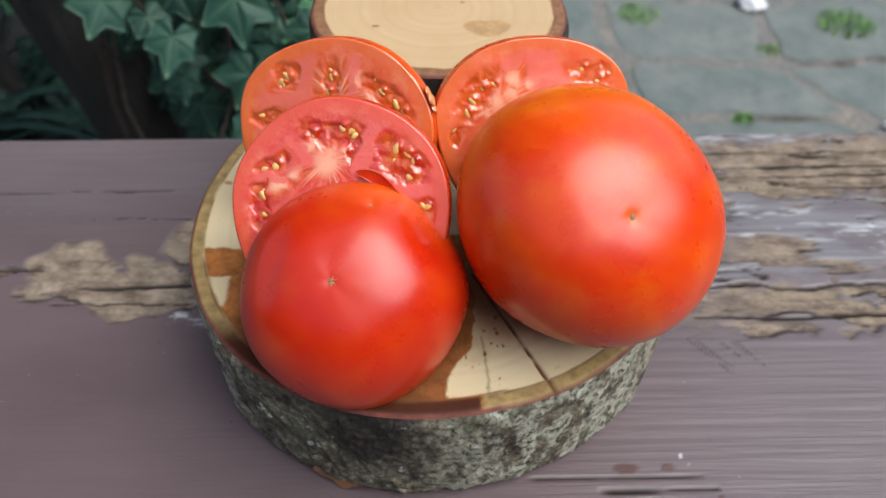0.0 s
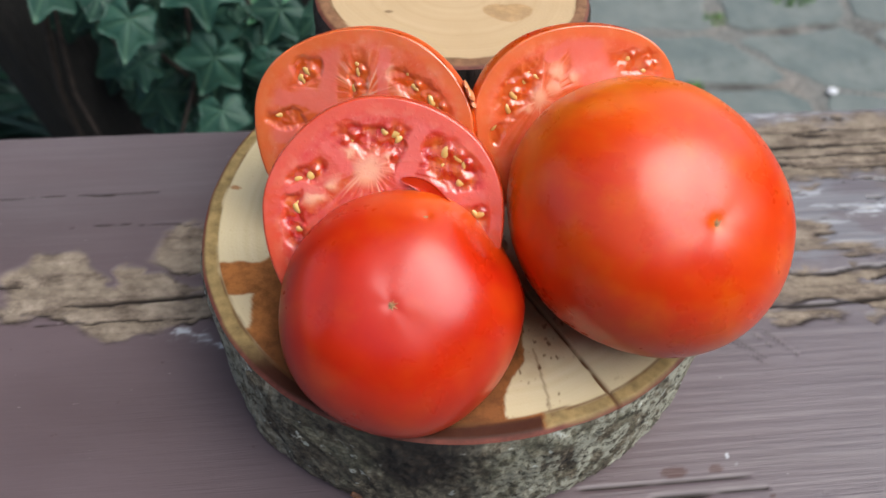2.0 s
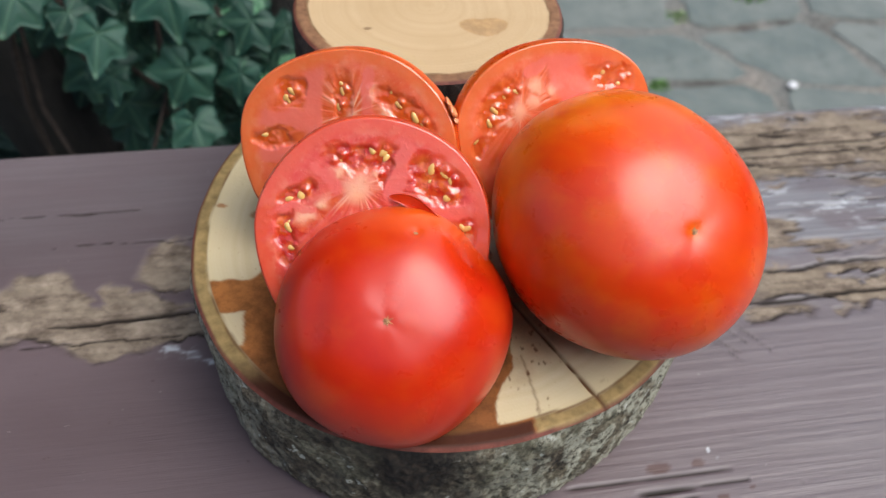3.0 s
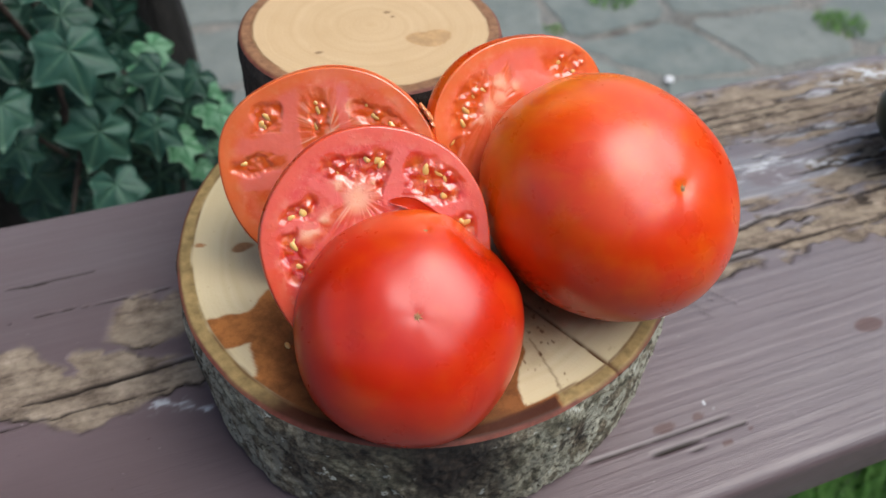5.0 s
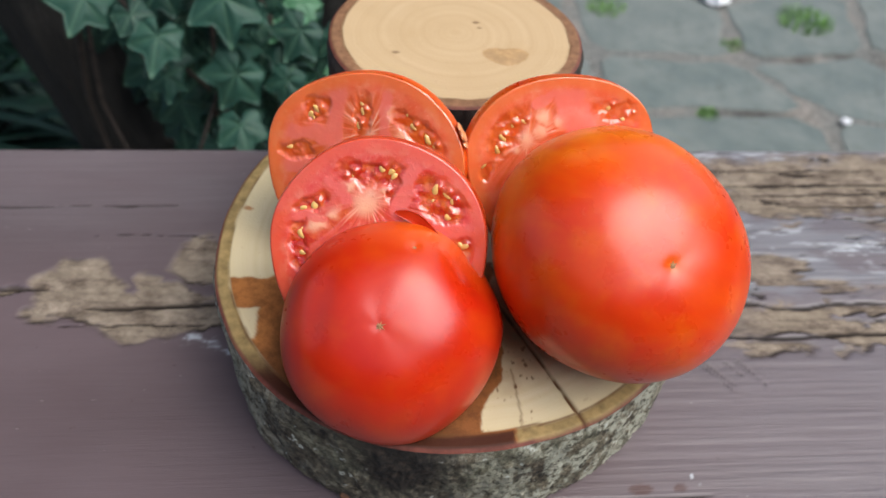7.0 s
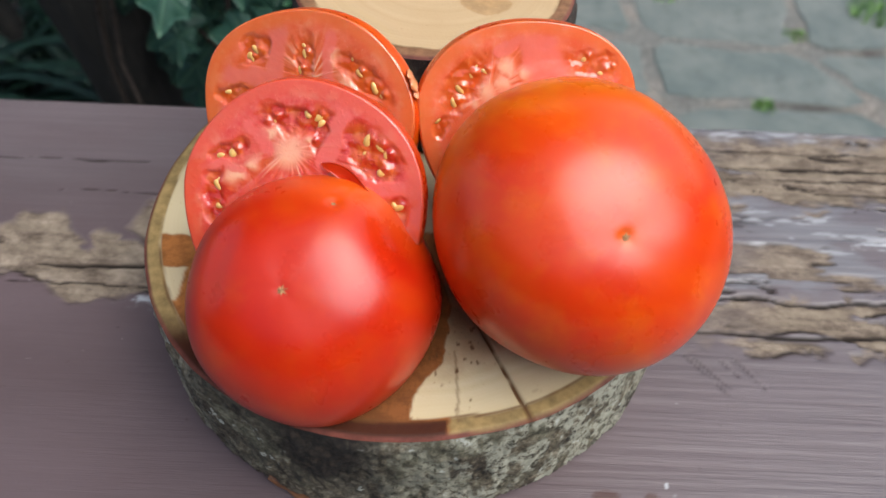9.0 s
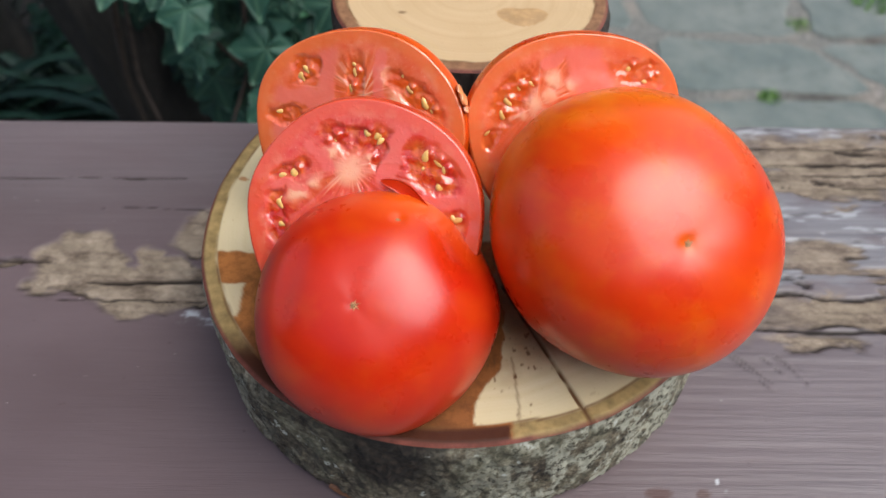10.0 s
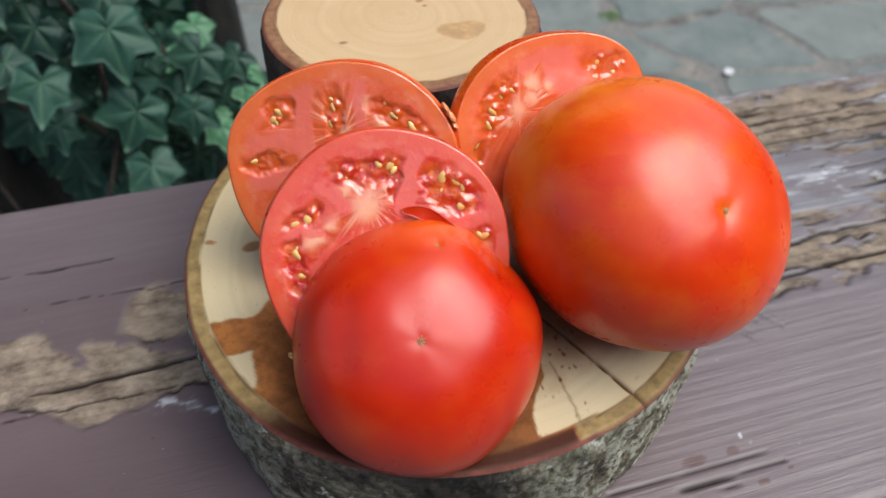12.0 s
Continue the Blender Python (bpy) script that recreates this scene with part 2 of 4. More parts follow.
c = PAINT.mix(PAINT.attr("chalk"), c, (0.42, 0.43, 0.44))
c = PAINT.mix(PAINT.attr("blot"), c, (0.055, 0.020, 0.016))
PAINT.set(Specular_IOR_Level=PAINT.mix(PAINT.math("MAXIMUM", PAINT.attr("crack"), PAINT.attr("peel")), 0.5, 0.12))
PAINT.set(Base_Color=c, Roughness=PAINT.mix(PAINT.attr("peel"), PAINT.ramp(PAINT.noise(30, 4), (0.3, 0.32), (0.7, 0.46)), 0.8))
PAINT = PAINT.bump(PAINT.math("ADD", PAINT.math("ADD", PAINT.math("MULTIPLY", PAINT.math("MULTIPLY", grain, PAINT.attr("raised")), PAINT.math("SUBTRACT", 1.0, PAINT.math("MULTIPLY", PAINT.attr("peel"), 0.6))), PAINT.math("MULTIPLY", fine, 0.22)), PAINT.math("MULTIPLY", PAINT.noise(260, 4, 0.6), PAINT.attr("peel"))), 0.0009, 0.56).m

SLAB = Shader("green_grey_flagstone", Roughness=0.75)
rnd = SLAB.node("ObjectInfo", 5)
c = SLAB.mix(rnd, (0.085, 0.112, 0.106), (0.130, 0.148, 0.136))
c = SLAB.mix(SLAB.ramp(SLAB.noise(6, 6, 0.65), (0.4, 0.0), (0.7, 0.8)), c, (0.19, 0.205, 0.185))
c = SLAB.mix(SLAB.ramp(SLAB.noise(17, 6, 0.7), (0.52, 0.0), (0.72, 0.7)), c, (0.070, 0.085, 0.074))
SLAB.set(Base_Color=c)
SLAB = SLAB.bump(SLAB.noise(40, 6, 0.65), 0.006, 0.6).m

SOIL = Shader("sandy_soil", Roughness=0.95)
c = SOIL.ramp(SOIL.noise(70, 6, 0.7), (0.36, (0.070, 0.072, 0.064)), (0.5, (0.165, 0.165, 0.150)), (0.66, (0.29, 0.28, 0.25)))
c = SOIL.mix(SOIL.ramp(SOIL.noise(5, 5, 0.6), (0.48, 0.0), (0.62, 0.85)), c, SOIL.ramp(SOIL.noise(55, 5, 0.7), (0.38, (0.13, 0.11, 0.09)), (0.62, (0.34, 0.31, 0.27))))
c = SOIL.mix(SOIL.ramp(SOIL.noise(3.3, 4), (0.56, 0.0), (0.66, 0.7)), c, (0.035, 0.030, 0.024))
SOIL.set(Base_Color=c)
SOIL = SOIL.bump(SOIL.noise(60, 6, 0.7), 0.01).m

# leaf litter with the shade under the trees mixed into its colour
LITTER = Shader("shaded_leaf_litter", Roughness=0.95)
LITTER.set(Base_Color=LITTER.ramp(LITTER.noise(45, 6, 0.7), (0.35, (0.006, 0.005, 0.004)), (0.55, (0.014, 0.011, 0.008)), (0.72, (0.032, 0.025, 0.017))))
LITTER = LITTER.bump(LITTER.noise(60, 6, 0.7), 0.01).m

# leaf green lowered to carry the shade of the trees
IVY = Shader("shaded_ivy_leaf", Roughness=0.55, Specular_IOR_Level=0.3, Subsurface_Weight=0.05, Subsurface_Scale=0.002)
rnd = IVY.node("ObjectInfo", 5)
c = IVY.mix(rnd, (0.005, 0.024, 0.016), (0.020, 0.068, 0.045))
c = IVY.mix(IVY.ramp(IVY.noise(60, 4), (0.4, 0.0), (0.7, 0.5)), c, (0.010, 0.034, 0.022))
c = IVY.mix(IVY.attr("vein"), c, (0.060, 0.125, 0.075))
IVY.set(Base_Color=c)
IVY = IVY.bump(IVY.noise(160, 3), 0.001, 0.5).m

IVY_YOUNG = Shader("young_leaf", Roughness=0.5, Base_Color=(0.11, 0.24, 0.06))
IVY_YOUNG.set(Base_Color=IVY_YOUNG.mix(IVY_YOUNG.noise(60, 3), (0.030, 0.105, 0.050), (0.060, 0.180, 0.080)))
IVY_YOUNG = IVY_YOUNG.m
STRAP = Shader("strap_leaf", Roughness=0.5)
STRAP.set(Base_Color=STRAP.mix(STRAP.node("ObjectInfo", 5), (0.006, 0.028, 0.019), (0.020, 0.064, 0.040)))
STRAP = STRAP.bump(STRAP.noise(200, 3, 0.5, STRAP.coord((1, 6, 1))), 0.001).m
# dark green for the unseen ring that blocks low sky light
BLOCKER = Shader("sky_blocker_foliage", Roughness=0.8)
BLOCKER.set(Base_Color=BLOCKER.ramp(BLOCKER.noise(9, 7, 0.75), (0.35, (0.008, 0.018, 0.010)), (0.65, (0.045, 0.085, 0.035))))
BLOCKER = BLOCKER.bump(BLOCKER.noise(12, 6, 0.7), 0.1).m
DEAD = Shader("dry_leaf", Roughness=0.8)
DEAD.set(Base_Color=DEAD.ramp(DEAD.noise(70, 4), (0.3, (0.035, 0.020, 0.014)), (0.7, (0.12, 0.065, 0.045))))
DEAD = DEAD.m
# darker than bark itself: the canopy's shade is put into this colour
TRUNK = Shader("shaded_tree_bark", Roughness=0.95)
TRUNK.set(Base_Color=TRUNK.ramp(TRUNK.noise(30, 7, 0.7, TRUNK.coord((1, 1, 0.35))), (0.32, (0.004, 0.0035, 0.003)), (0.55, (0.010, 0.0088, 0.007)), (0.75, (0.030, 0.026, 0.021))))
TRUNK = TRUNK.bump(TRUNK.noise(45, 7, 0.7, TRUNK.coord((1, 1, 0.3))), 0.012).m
TWIG = Shader("vine_stem", Roughness=0.9)
TWIG.set(Base_Color=TWIG.ramp(TWIG.noise(120, 4), (0.3, (0.016, 0.011, 0.008)), (0.7, (0.055, 0.038, 0.028))))
TWIG = TWIG.m
GRASS = Shader("grass_blade", Roughness=0.6)
GRASS.set(Base_Color=GRASS.mix(GRASS.node("NewGeometry", 8), (0.10, 0.26, 0.045), (0.24, 0.44, 0.11)))
GRASS = GRASS.m
SQUASH = Shader("dark_green_rind", Roughness=0.3)
SQUASH.set(Base_Color=SQUASH.mix(SQUASH.ramp(SQUASH.noise(40, 4), (0.4, 0.0), (0.7, 1.0)), (0.008, 0.022, 0.014), (0.018, 0.045, 0.026)))
SQUASH = SQUASH.m
WHITE = Shader("white_scrap", Roughness=0.8)
WHITE.set(Base_Color=WHITE.mix(WHITE.noise(40, 4), (0.72, 0.72, 0.74), (0.85, 0.85, 0.86)))
WHITE = WHITE.m

# ---------------------------------------------------------------- ground
GROUND = -0.85
bm = bmesh.new()
bmesh.ops.create_grid(bm, x_segments=2, y_segments=2, size=60)
ground = part("ground", bm, SOIL)
ground.location = (0, 0, GROUND)
tagged(ground, "bare sandy soil and grit between flagstones", "ground", kind="structure")



def sky_blocker():
    """Unseen dark ring added to cut low sky reflections, open to two sides."""
    n, m = 180, 14
    th = np.linspace(0, 2 * math.pi, n, endpoint=False)[None]
    k = np.linspace(0, 1, m)[:, None]
    deg = np.degrees(th)
    gap = np.maximum(np.exp(-((deg - 42) / 22) ** 4), np.exp(-((deg - 172) / 24) ** 4))
    high = (4.2 + 1.2 * (fbm(np.cos(th) * 5 + 3, np.sin(th) * 5, 3, 3) - 0.5)) * (1 - 0.85 * gap)
    rad = 6.5 + 0.9 * (fbm(np.cos(th) * 9 + k * 3, np.sin(th) * 9 + k * 5, 5, 4) - 0.5) + 0 * k
    V = np.stack([rad * np.cos(th), rad * np.sin(th), GROUND - 0.05 + high * k], -1).reshape(-1, 3)
    W = np.stack([(rad + 0.7) * np.cos(th), (rad + 0.7) * np.sin(th), GROUND - 0.05 + high * k], -1).reshape(-1, 3)
    f, q = grid_faces(m, n, True), n * m
    last = (m - 1) * n
    faces = f + [[i + q for i in g[::-1]] for g in f] + [[last + i, last + (i + 1) % n, last + (i + 1) % n + q, last + i + q] for i in range(n)]
    tagged(mesh("backdrop", np.vstack([V, W]), faces, BLOCKER, smooth=False), "unseen dark green ring added to block low sky light", "backdrop", kind="structure")


sky_blocker()

def planting_bed():
    """A low mound of humus under the trees, shade in its colour, with an uneven edge."""
    n, m = 90, 16
    th = np.linspace(0, 2 * math.pi, n, endpoint=False)[None]
    k = np.linspace(1, 0.02, m)[:, None]
    edge = 1 + 0.25 * (fbm(np.cos(th) * 4 + 7, np.sin(th) * 4 + 7, 13, 3) - 0.5)
    X, Y = -1.35 + 1.28 * k * edge * np.cos(th), 1.30 + 1.05 * k * edge * np.sin(th)
    Z = GROUND - 0.004 + 0.05 * (1 - k ** 4) + 0.03 * (fbm(X * 6, Y * 6, 15, 4) - 0.5) * (1 - k ** 8)
    V = np.stack([X, Y, Z], -1).reshape(-1, 3)
    faces = grid_faces(m, n, True) + [[(m - 1) * n + i for i in range(n)]]
    tagged(mesh("planting_bed", V, faces, LITTER), "humus and leaf litter under the trees, colour darkened for their shade", "planting bed", kind="structure")


planting_bed()

# ---------------------------------------------------------------- bench
BACK, FRONT, THICK = 0.1795, -0.0965, 0.038
bench = tagged(new("bench"), "brown-painted plank bench with cracked, peeling, weathered paint", "bench")


def plank():
    xs = np.concatenate([np.linspace(-1.1, -0.42, 18)[:-1], np.arange(-0.42, 0.62, 0.0013), np.linspace(0.62, 1.3, 18)[1:]])
    rad = 0.006
    arc = np.linspace(0, math.pi / 2, 7)
    front = [(FRONT + rad - rad * math.cos(a), -rad + rad * math.sin(a)) for a in arc]
    back = [(BACK - rad + rad * math.sin(a), -rad + rad * math.cos(a)) for a in arc]
    top = [(y, 0.0) for y in np.arange(FRONT + rad + 0.0011, BACK - rad, 0.0011)]
    prof = np.array([(FRONT + rad, -THICK), (FRONT + 0.001, -THICK + 0.003), (FRONT, -THICK + 0.006)] + front + top + back + [(BACK, -THICK + 0.006), (BACK - 0.001, -THICK + 0.003), (BACK - rad, -THICK)])
    Y, X = np.meshgrid(prof[:, 0], xs, indexing="ij")
    Z = np.repeat(prof[:, 1][:, None], len(xs), 1)
    up = (np.repeat(prof[:, 1][:, None], len(xs), 1) > -0.003).astype(float)
    wob = (fbm(X * 30, Y * 60, 3, 4) - 0.5)
    wx, wy = X + 0.020 * wob + 0.010 * (fbm(X * 120, Y * 120, 19, 4) - 0.5), Y + 0.016 * (fbm(X * 42, Y * 70, 9, 4) - 0.5) + 0.012 * (fbm(X * 130, Y * 200, 12, 4) - 0.5)

    def blob(cx, cy, a, b, soft=0.16):
        return step(1 + soft, 1 - soft, np.sqrt(((wx - cx) / a) ** 2 + ((wy - cy) / b) ** 2))

    peel = np.maximum.reduce([
        blob(-0.198, 0.0605, 0.021, 0.021), blob(-0.180, 0.056, 0.014, 0.012), blob(-0.178, 0.045, 0.026, 0.011), blob(-0.150, 0.039, 0.024, 0.013),
        blob(-0.120, 0.041, 0.024, 0.0085), blob(-0.161, 0.065, 0.0075, 0.009), blob(-0.126, 0.081, 0.023, 0.0165), blob(-0.146, 0.054, 0.026, 0.008), blob(-0.235, 0.0585, 0.022, 0.002)])
    peel = peel * (1 - blob(-0.1712, 0.0616, 0.0040, 0.0042)) * (1 - 0.9 * blob(-0.124, 0.0605, 0.0110, 0.0050))
    # worn end of the board
    right = step(0.10, 0.19, wx + 0.05 * wob)
    streak = fbm(X * 16, Y * 95, 21, 5)
    broad = fbm(X * 20, Y * 55, 31, 5)
    low = step(0.008, 0.013, wy) * step(0.046, 0.042, wy) * (1 - blob(0.232, 0.0330, 0.018, 0.0050))
    high = step(0.112, 0.121, wy) * step(0.176, 0.162, wy + 0.02 * (streak - 0.5))
    mid = step(0.044, 0.048, wy) * step(0.122, 0.113, wy)
    farther = step(0.23, 0.30, wx + 0.10 * (broad - 0.5))
    gaps = step(0.57, 0.61, 0.55 * streak + 0.45 * broad)
    gap2 = step(0.38, 0.43, 0.5 * streak + 0.5 * broad)
    worn = right * np.maximum.reduce([low * np.maximum(gap2, 0.0), high * gap2, mid * np.maximum(gaps * 0.9, farther * step(0.48, 0.54, streak))])
    peel = np.maximum(peel, worn) * up
    grey = right * step(0.046, 0.056, wy) * step(0.38, 0.60, broad + 0.25 * streak) * (1 - peel) * up
    grey = np.maximum(grey, right * step(0.150, 0.158, wy) * farther * step(0.35, 0.5, broad) * (1 - peel)) * 0.9
    # sky sheen towards the right and back, painted in as paler grey
    grey = np.maximum(grey, (0.45 * step(0.04, 0.24, X) + 0.34 * step(0.04, 0.14, wy)) * (1 - peel) * (0.7 + 0.6 * (broad - 0.5)) * up)
    crack = np.zeros_like(X)
    for x0, x1, y, w, amp, seed in ((-0.27, -0.150, 0.1235, 0.0006, 0.003, 1), (-0.27, -0.200, 0.0606, 0.0009, 0.002, 2), (-0.195, -0.09, 0.0470, 0.0010, 0.003, 3),
                                    (-0.205, -0.11, 0.035, 0.0006, 0.004, 4), (0.12, 0.62, 0.0420, 0.0013, 0.003, 5), (0.13, 0.62, 0.0220, 0.0011, 0.003, 6),
                                    (0.18, 0.62, 0.142, 0.0010, 0.004, 7), (0.20, 0.45, 0.133, 0.0008, 0.004, 8), (0.16, 0.30, 0.156, 0.0008, 0.004, 9),
                                    (0.24, 0.62, 0.108, 0.0011, 0.005, 10), (0.22, 0.40, 0.121, 0.0009, 0.003, 11), (0.25, 0.62, 0.088, 0.0008, 0.004, 12),
                                    (0.25, 0.50, 0.070, 0.0009, 0.004, 13), (0.30, 0.62, 0.055, 0.0012, 0.003, 14), (0.03, 0.13, -0.0640, 0.0004, 0.001, 15),
                                    (0.06, 0.125, -0.0700, 0.0008, 0.001, 16), (0.075, 0.115, -0.0745, 0.0006, 0.001, 17), (-0.19, -0.10, 0.0990, 0.0004, 0.003, 18)):
        line = y + amp * 2 * (fbm(X[0] * 35, X[0] * 0 + seed * 3.1, seed, 4) - 0.5)
        width = w * (0.35 + 1.1 * vnoise(X[0] * 60, X[0] * 0 + seed * 5.3, seed)) * step(x0, x0 + 0.02, X[0]) * step(x1, x1 - 0.02, X[0])
        crack = np.maximum(crack, step(1.5, 0.6, np.abs(Y - line[None]) / (width[None] + 1e-6)))
    for ax, ay, bx, by in ((0.1268, 0.0083, 0.1432, -0.0122), (0.1310, 0.0070, 0.1450, -0.0100), (0.1495, 0.0080, 0.1607, -0.0092), (0.1430, 0.0060, 0.1500, -0.0030)):
        ln = math.hypot(bx - ax, by - ay)
        along = ((X - ax) * (bx - ax) + (Y - ay) * (by - ay)) / ln
        off = np.abs((X - ax) * (by - ay) - (Y - ay) * (bx - ax)) / ln
        crack = np.maximum(crack, 0.45 * step(0.0010, 0.0003, off) * (along > 0) * (along < ln) * step(0.3, 0.5, fbm(X * 200, Y * 200, 88, 2)))
    # dark mouth along the flaked edges of the paint
    crack = np.maximum(crack, 0.9 * right * step(0.64, 0.70, fbm(X * 45, Y * 190, 77, 4)) * step(0.45, 0.60, broad) * step(0.0, 0.01, wy))
    # shadow of the paint's thickness, drawn into the crack colour along peeled edges
    lip_shadow = np.clip(np.gradient(peel, axis=0) * 2.2, 0, 1) + 0.5 * np.clip(-np.gradient(peel, axis=0) * 2.0, 0, 1)
    crack = np.maximum(crack, lip_shadow * step(0.40, 0.62, fbm(X * 60, Y * 60, 66, 3)))
    crack *= up
    chalk = np.maximum(step(1.2, 0.6, np.hypot((X - 0.1078) / 0.0007, (Y + 0.0545) / 0.0012)), step(1.2, 0.6, np.hypot((X - 0.1098) / 0.0006, (Y + 0.0585) / 0.0014)))
    for cx, cy, a, b in ((-0.125, 0.0245, 0.012, 0.0035), (-0.112, 0.018, 0.008, 0.004), (0.255, 0.085, 0.03, 0.006), (0.30, 0.075, 0.025, 0.005), (0.40, 0.155, 0.05, 0.010)):
        chalk = np.maximum(chalk, step(1.2, 0.4, np.hypot((wx - cx) / a, (wy - cy) / b)) * step(0.46, 0.60, fbm(X * 150, Y * 420, 41, 3)))
    chalk = np.maximum(chalk, 0.5 * right * step(0.05, 0.07, wy) * step(0.63, 0.74, fbm(X * 55, Y * 260, 43, 4)) * (1 - peel))
    blot = np.zeros_like(X)
    for cx, cy, a, b in ((0.217, -0.0425, 0.0085, 0.0042), (0.2385, -0.039, 0.004, 0.002), (0.083, -0.0600, 0.0055, 0.0024), (0.101, -0.0600, 0.003, 0.0018), (0.106, -0.0755, 0.0025, 0.0015), (0.12, -0.073, 0.0015, 0.001)):
        blot = np.maximum(blot, step(1.15, 0.85, np.hypot((X - cx) / a + 0.6 * wob, (Y - cy) / b + 0.5 * wob)))
    ridge = (fbm(X * 5, Y * 330, 51, 3) - 0.5) * (0.06 + 0.94 * step(0.0, 0.10, X))
    Z = Z + up * (0.0005 * ridge - 0.0011 * peel - 0.0013 * crack + 0.0013 * peel * (fbm(X * 34, Y * 150, 61, 5) - 0.5) + 0.0004 * (fbm(X * 8, Y * 8, 71, 2) - 0.5))
    worn_edge = step(BACK - 0.02, BACK, Y) * step(0.1, 0.2, X) * (fbm(X * 50, Y * 50, 81, 4) - 0.45)
    Z = Z - 0.004 * np.maximum(worn_edge, 0) * up
    V = np.stack([X, Y, Z], -1).reshape(-1, 3)
    n, m = X.shape
    faces = grid_faces(n, m)
    faces += [[i * m for i in range(n)], [i * m + m - 1 for i in range(n)][::-1], [(n - 1) * m, (n - 1) * m + m - 1, m - 1, 0]]
    mesh("plank", V, faces, PAINT, bench, peel=peel, crack=crack, grey=grey, chalk=chalk, blot=blot, raised=0.35 + 0.65 * step(-0.02, 0.10, X) + 0 * Y)


plank()
for lx in (-0.85, 1.05):
    for ly in (FRONT + 0.06, BACK - 0.06):
        leg = part("leg", box(0.09, 0.09, -GROUND - THICK, 0.004), PAINT, bench)
        leg.location = (lx, ly, (GROUND - THICK) / 2)

# ---------------------------------------------------------------- log slices
SLICE_C = (0.001, 0.033)


def top_z(x, y):
    return 0.0635 + 0.03 * y - 0.02 * x


WAVES = {3: (0.0138, 0.0188, -0.0003, -0.0022, 0.0148, -0.0136), 7: (0.002, 0.0, 0.008, 0.006, 0.004, -0.003)}


def slice_radius(th, base, seed):
    a, b, c, d, e, f = WAVES[seed]
    wave = a * np.cos(th) + b * np.sin(th) + c * np.cos(2 * th) + d * np.sin(2 * th) + e * np.cos(3 * th) + f * np.sin(3 * th)
    return base * (1 + wave + 0.010 * (fbm(np.cos(th) * 4.2 + 5, np.sin(th) * 4.2 + seed, seed, 3) - 0.5))


def log_top(name, cx, cy, base, seed, z_of, material, parent, fields, band=0.0062, n_t=720, n_r=110):
    th = np.linspace(0, 2 * math.pi, n_t, endpoint=False)
    R = slice_radius(th, base, seed)
    k = np.linspace(0.004, 1, n_r) ** 0.9
    rad = k[:, None] * R[None]
    X, Y = cx + rad * np.cos(th)[None], cy + rad * np.sin(th)[None]
    edge = R[None] - rad
    jit = 0.0016 * (fbm(X * 90, Y * 90, seed + 4, 3) - 0.5)
    a = dict(radius=rad, band=step(band + 0.0005, band - 0.0003, edge + jit), outer=step(0.0012, 0.0007, edge + 0.3 * jit),
             line=step(0.0008, 0.0002, np.abs(edge + jit - band)) * step(0.3, 0.55, fbm(X * 60, Y * 60, seed + 8, 3)))
    wet, deep, dip, line = fields(X, Y, edge)
    a["wet"], a["deep"], a["line"] = wet, deep, np.maximum(a["line"] * 0.8, line)
    Z = z_of(X, Y) - dip + 0.0003 * (fbm(X * 50, Y * 50, seed + 2, 3) - 0.5) - 0.0012 * step(0.0016, 0.0, edge)
    V = np.stack([X, Y, Z], -1).reshape(-1, 3)
    mesh(name, V, [f[::-1] for f in grid_faces(n_r, n_t, True)] + [list(range(n_t))], material, parent, **a)
    return th, R


def log_bark(name, cx, cy, base, seed, z_of, foot, material, parent, rough, n_t=1080, n_z=64, flare=0.0, drop=0.0012):
    th = np.linspace(0, 2 * math.pi, n_t, endpoint=False)
    R = slice_radius(th, base, seed)
    k = np.linspace(0, 1, n_z)[:, None]
    T = np.repeat(th[None], n_z, 0)
    rel = (fbm(np.cos(T) * 9 + 20, np.sin(T) * 9 + k * 3.2, seed + 1, 5) - 0.5) * 2 + 0.8 * (fbm(np.cos(T) * 30, np.sin(T) * 30 + k * 14, seed + 6, 4) - 0.5) + 0.9 * (fbm(np.cos(T) * 62 + 9, np.sin(T) * 62 + k * 36, seed + 16, 3) - 0.5)
    rad = R[None] * (1 - flare * k) + rough * rel * step(0, 0.08, k) + 0.0009 * step(0, 0.1, k) - 0.0022 * step(0.90, 1.0, k)
    X, Y = cx + rad * np.cos(T), cy + rad * np.sin(T)
    zt = z_of(X, Y) - drop
    zf = foot(X, Y)
    Z = zt * (1 - k) + zf * k
    V = np.stack([X, Y, Z], -1).reshape(-1, 3)
    last = (n_z - 1) * n_t
    faces = [f[::-1] for f in grid_faces(n_z, n_t, True)] + [[last + i for i in range(n_t)][::-1]]
    deg = np.degrees(T) % 360
    soak = np.exp(-((deg - 257) / 9) ** 2) * step(0.80, 0.25, k + 0.5 * (fbm(T * 9, k * 1.5, 71, 4) - 0.5))
    soak = np.clip(1.5 * soak, 0, 1) * step(0.22, 0.42, fbm(T * 26, k * 2.2, 73, 4) + 0.2 * soak)
    # lichen massed at the right front, where it paints in the brighter light
    lichen_light = np.exp(-((deg - 303) / 26) ** 2) + 0.5 * np.exp(-((deg - 205) / 22) ** 2)
    lichen_light = np.clip(1.4 * lichen_light, 0, 1) * step(0.42, 0.54, fbm(T * 22, k * 5, 75, 5))
    mesh(name, V, faces, material, parent, soak=soak, lichen_light=lichen_light)


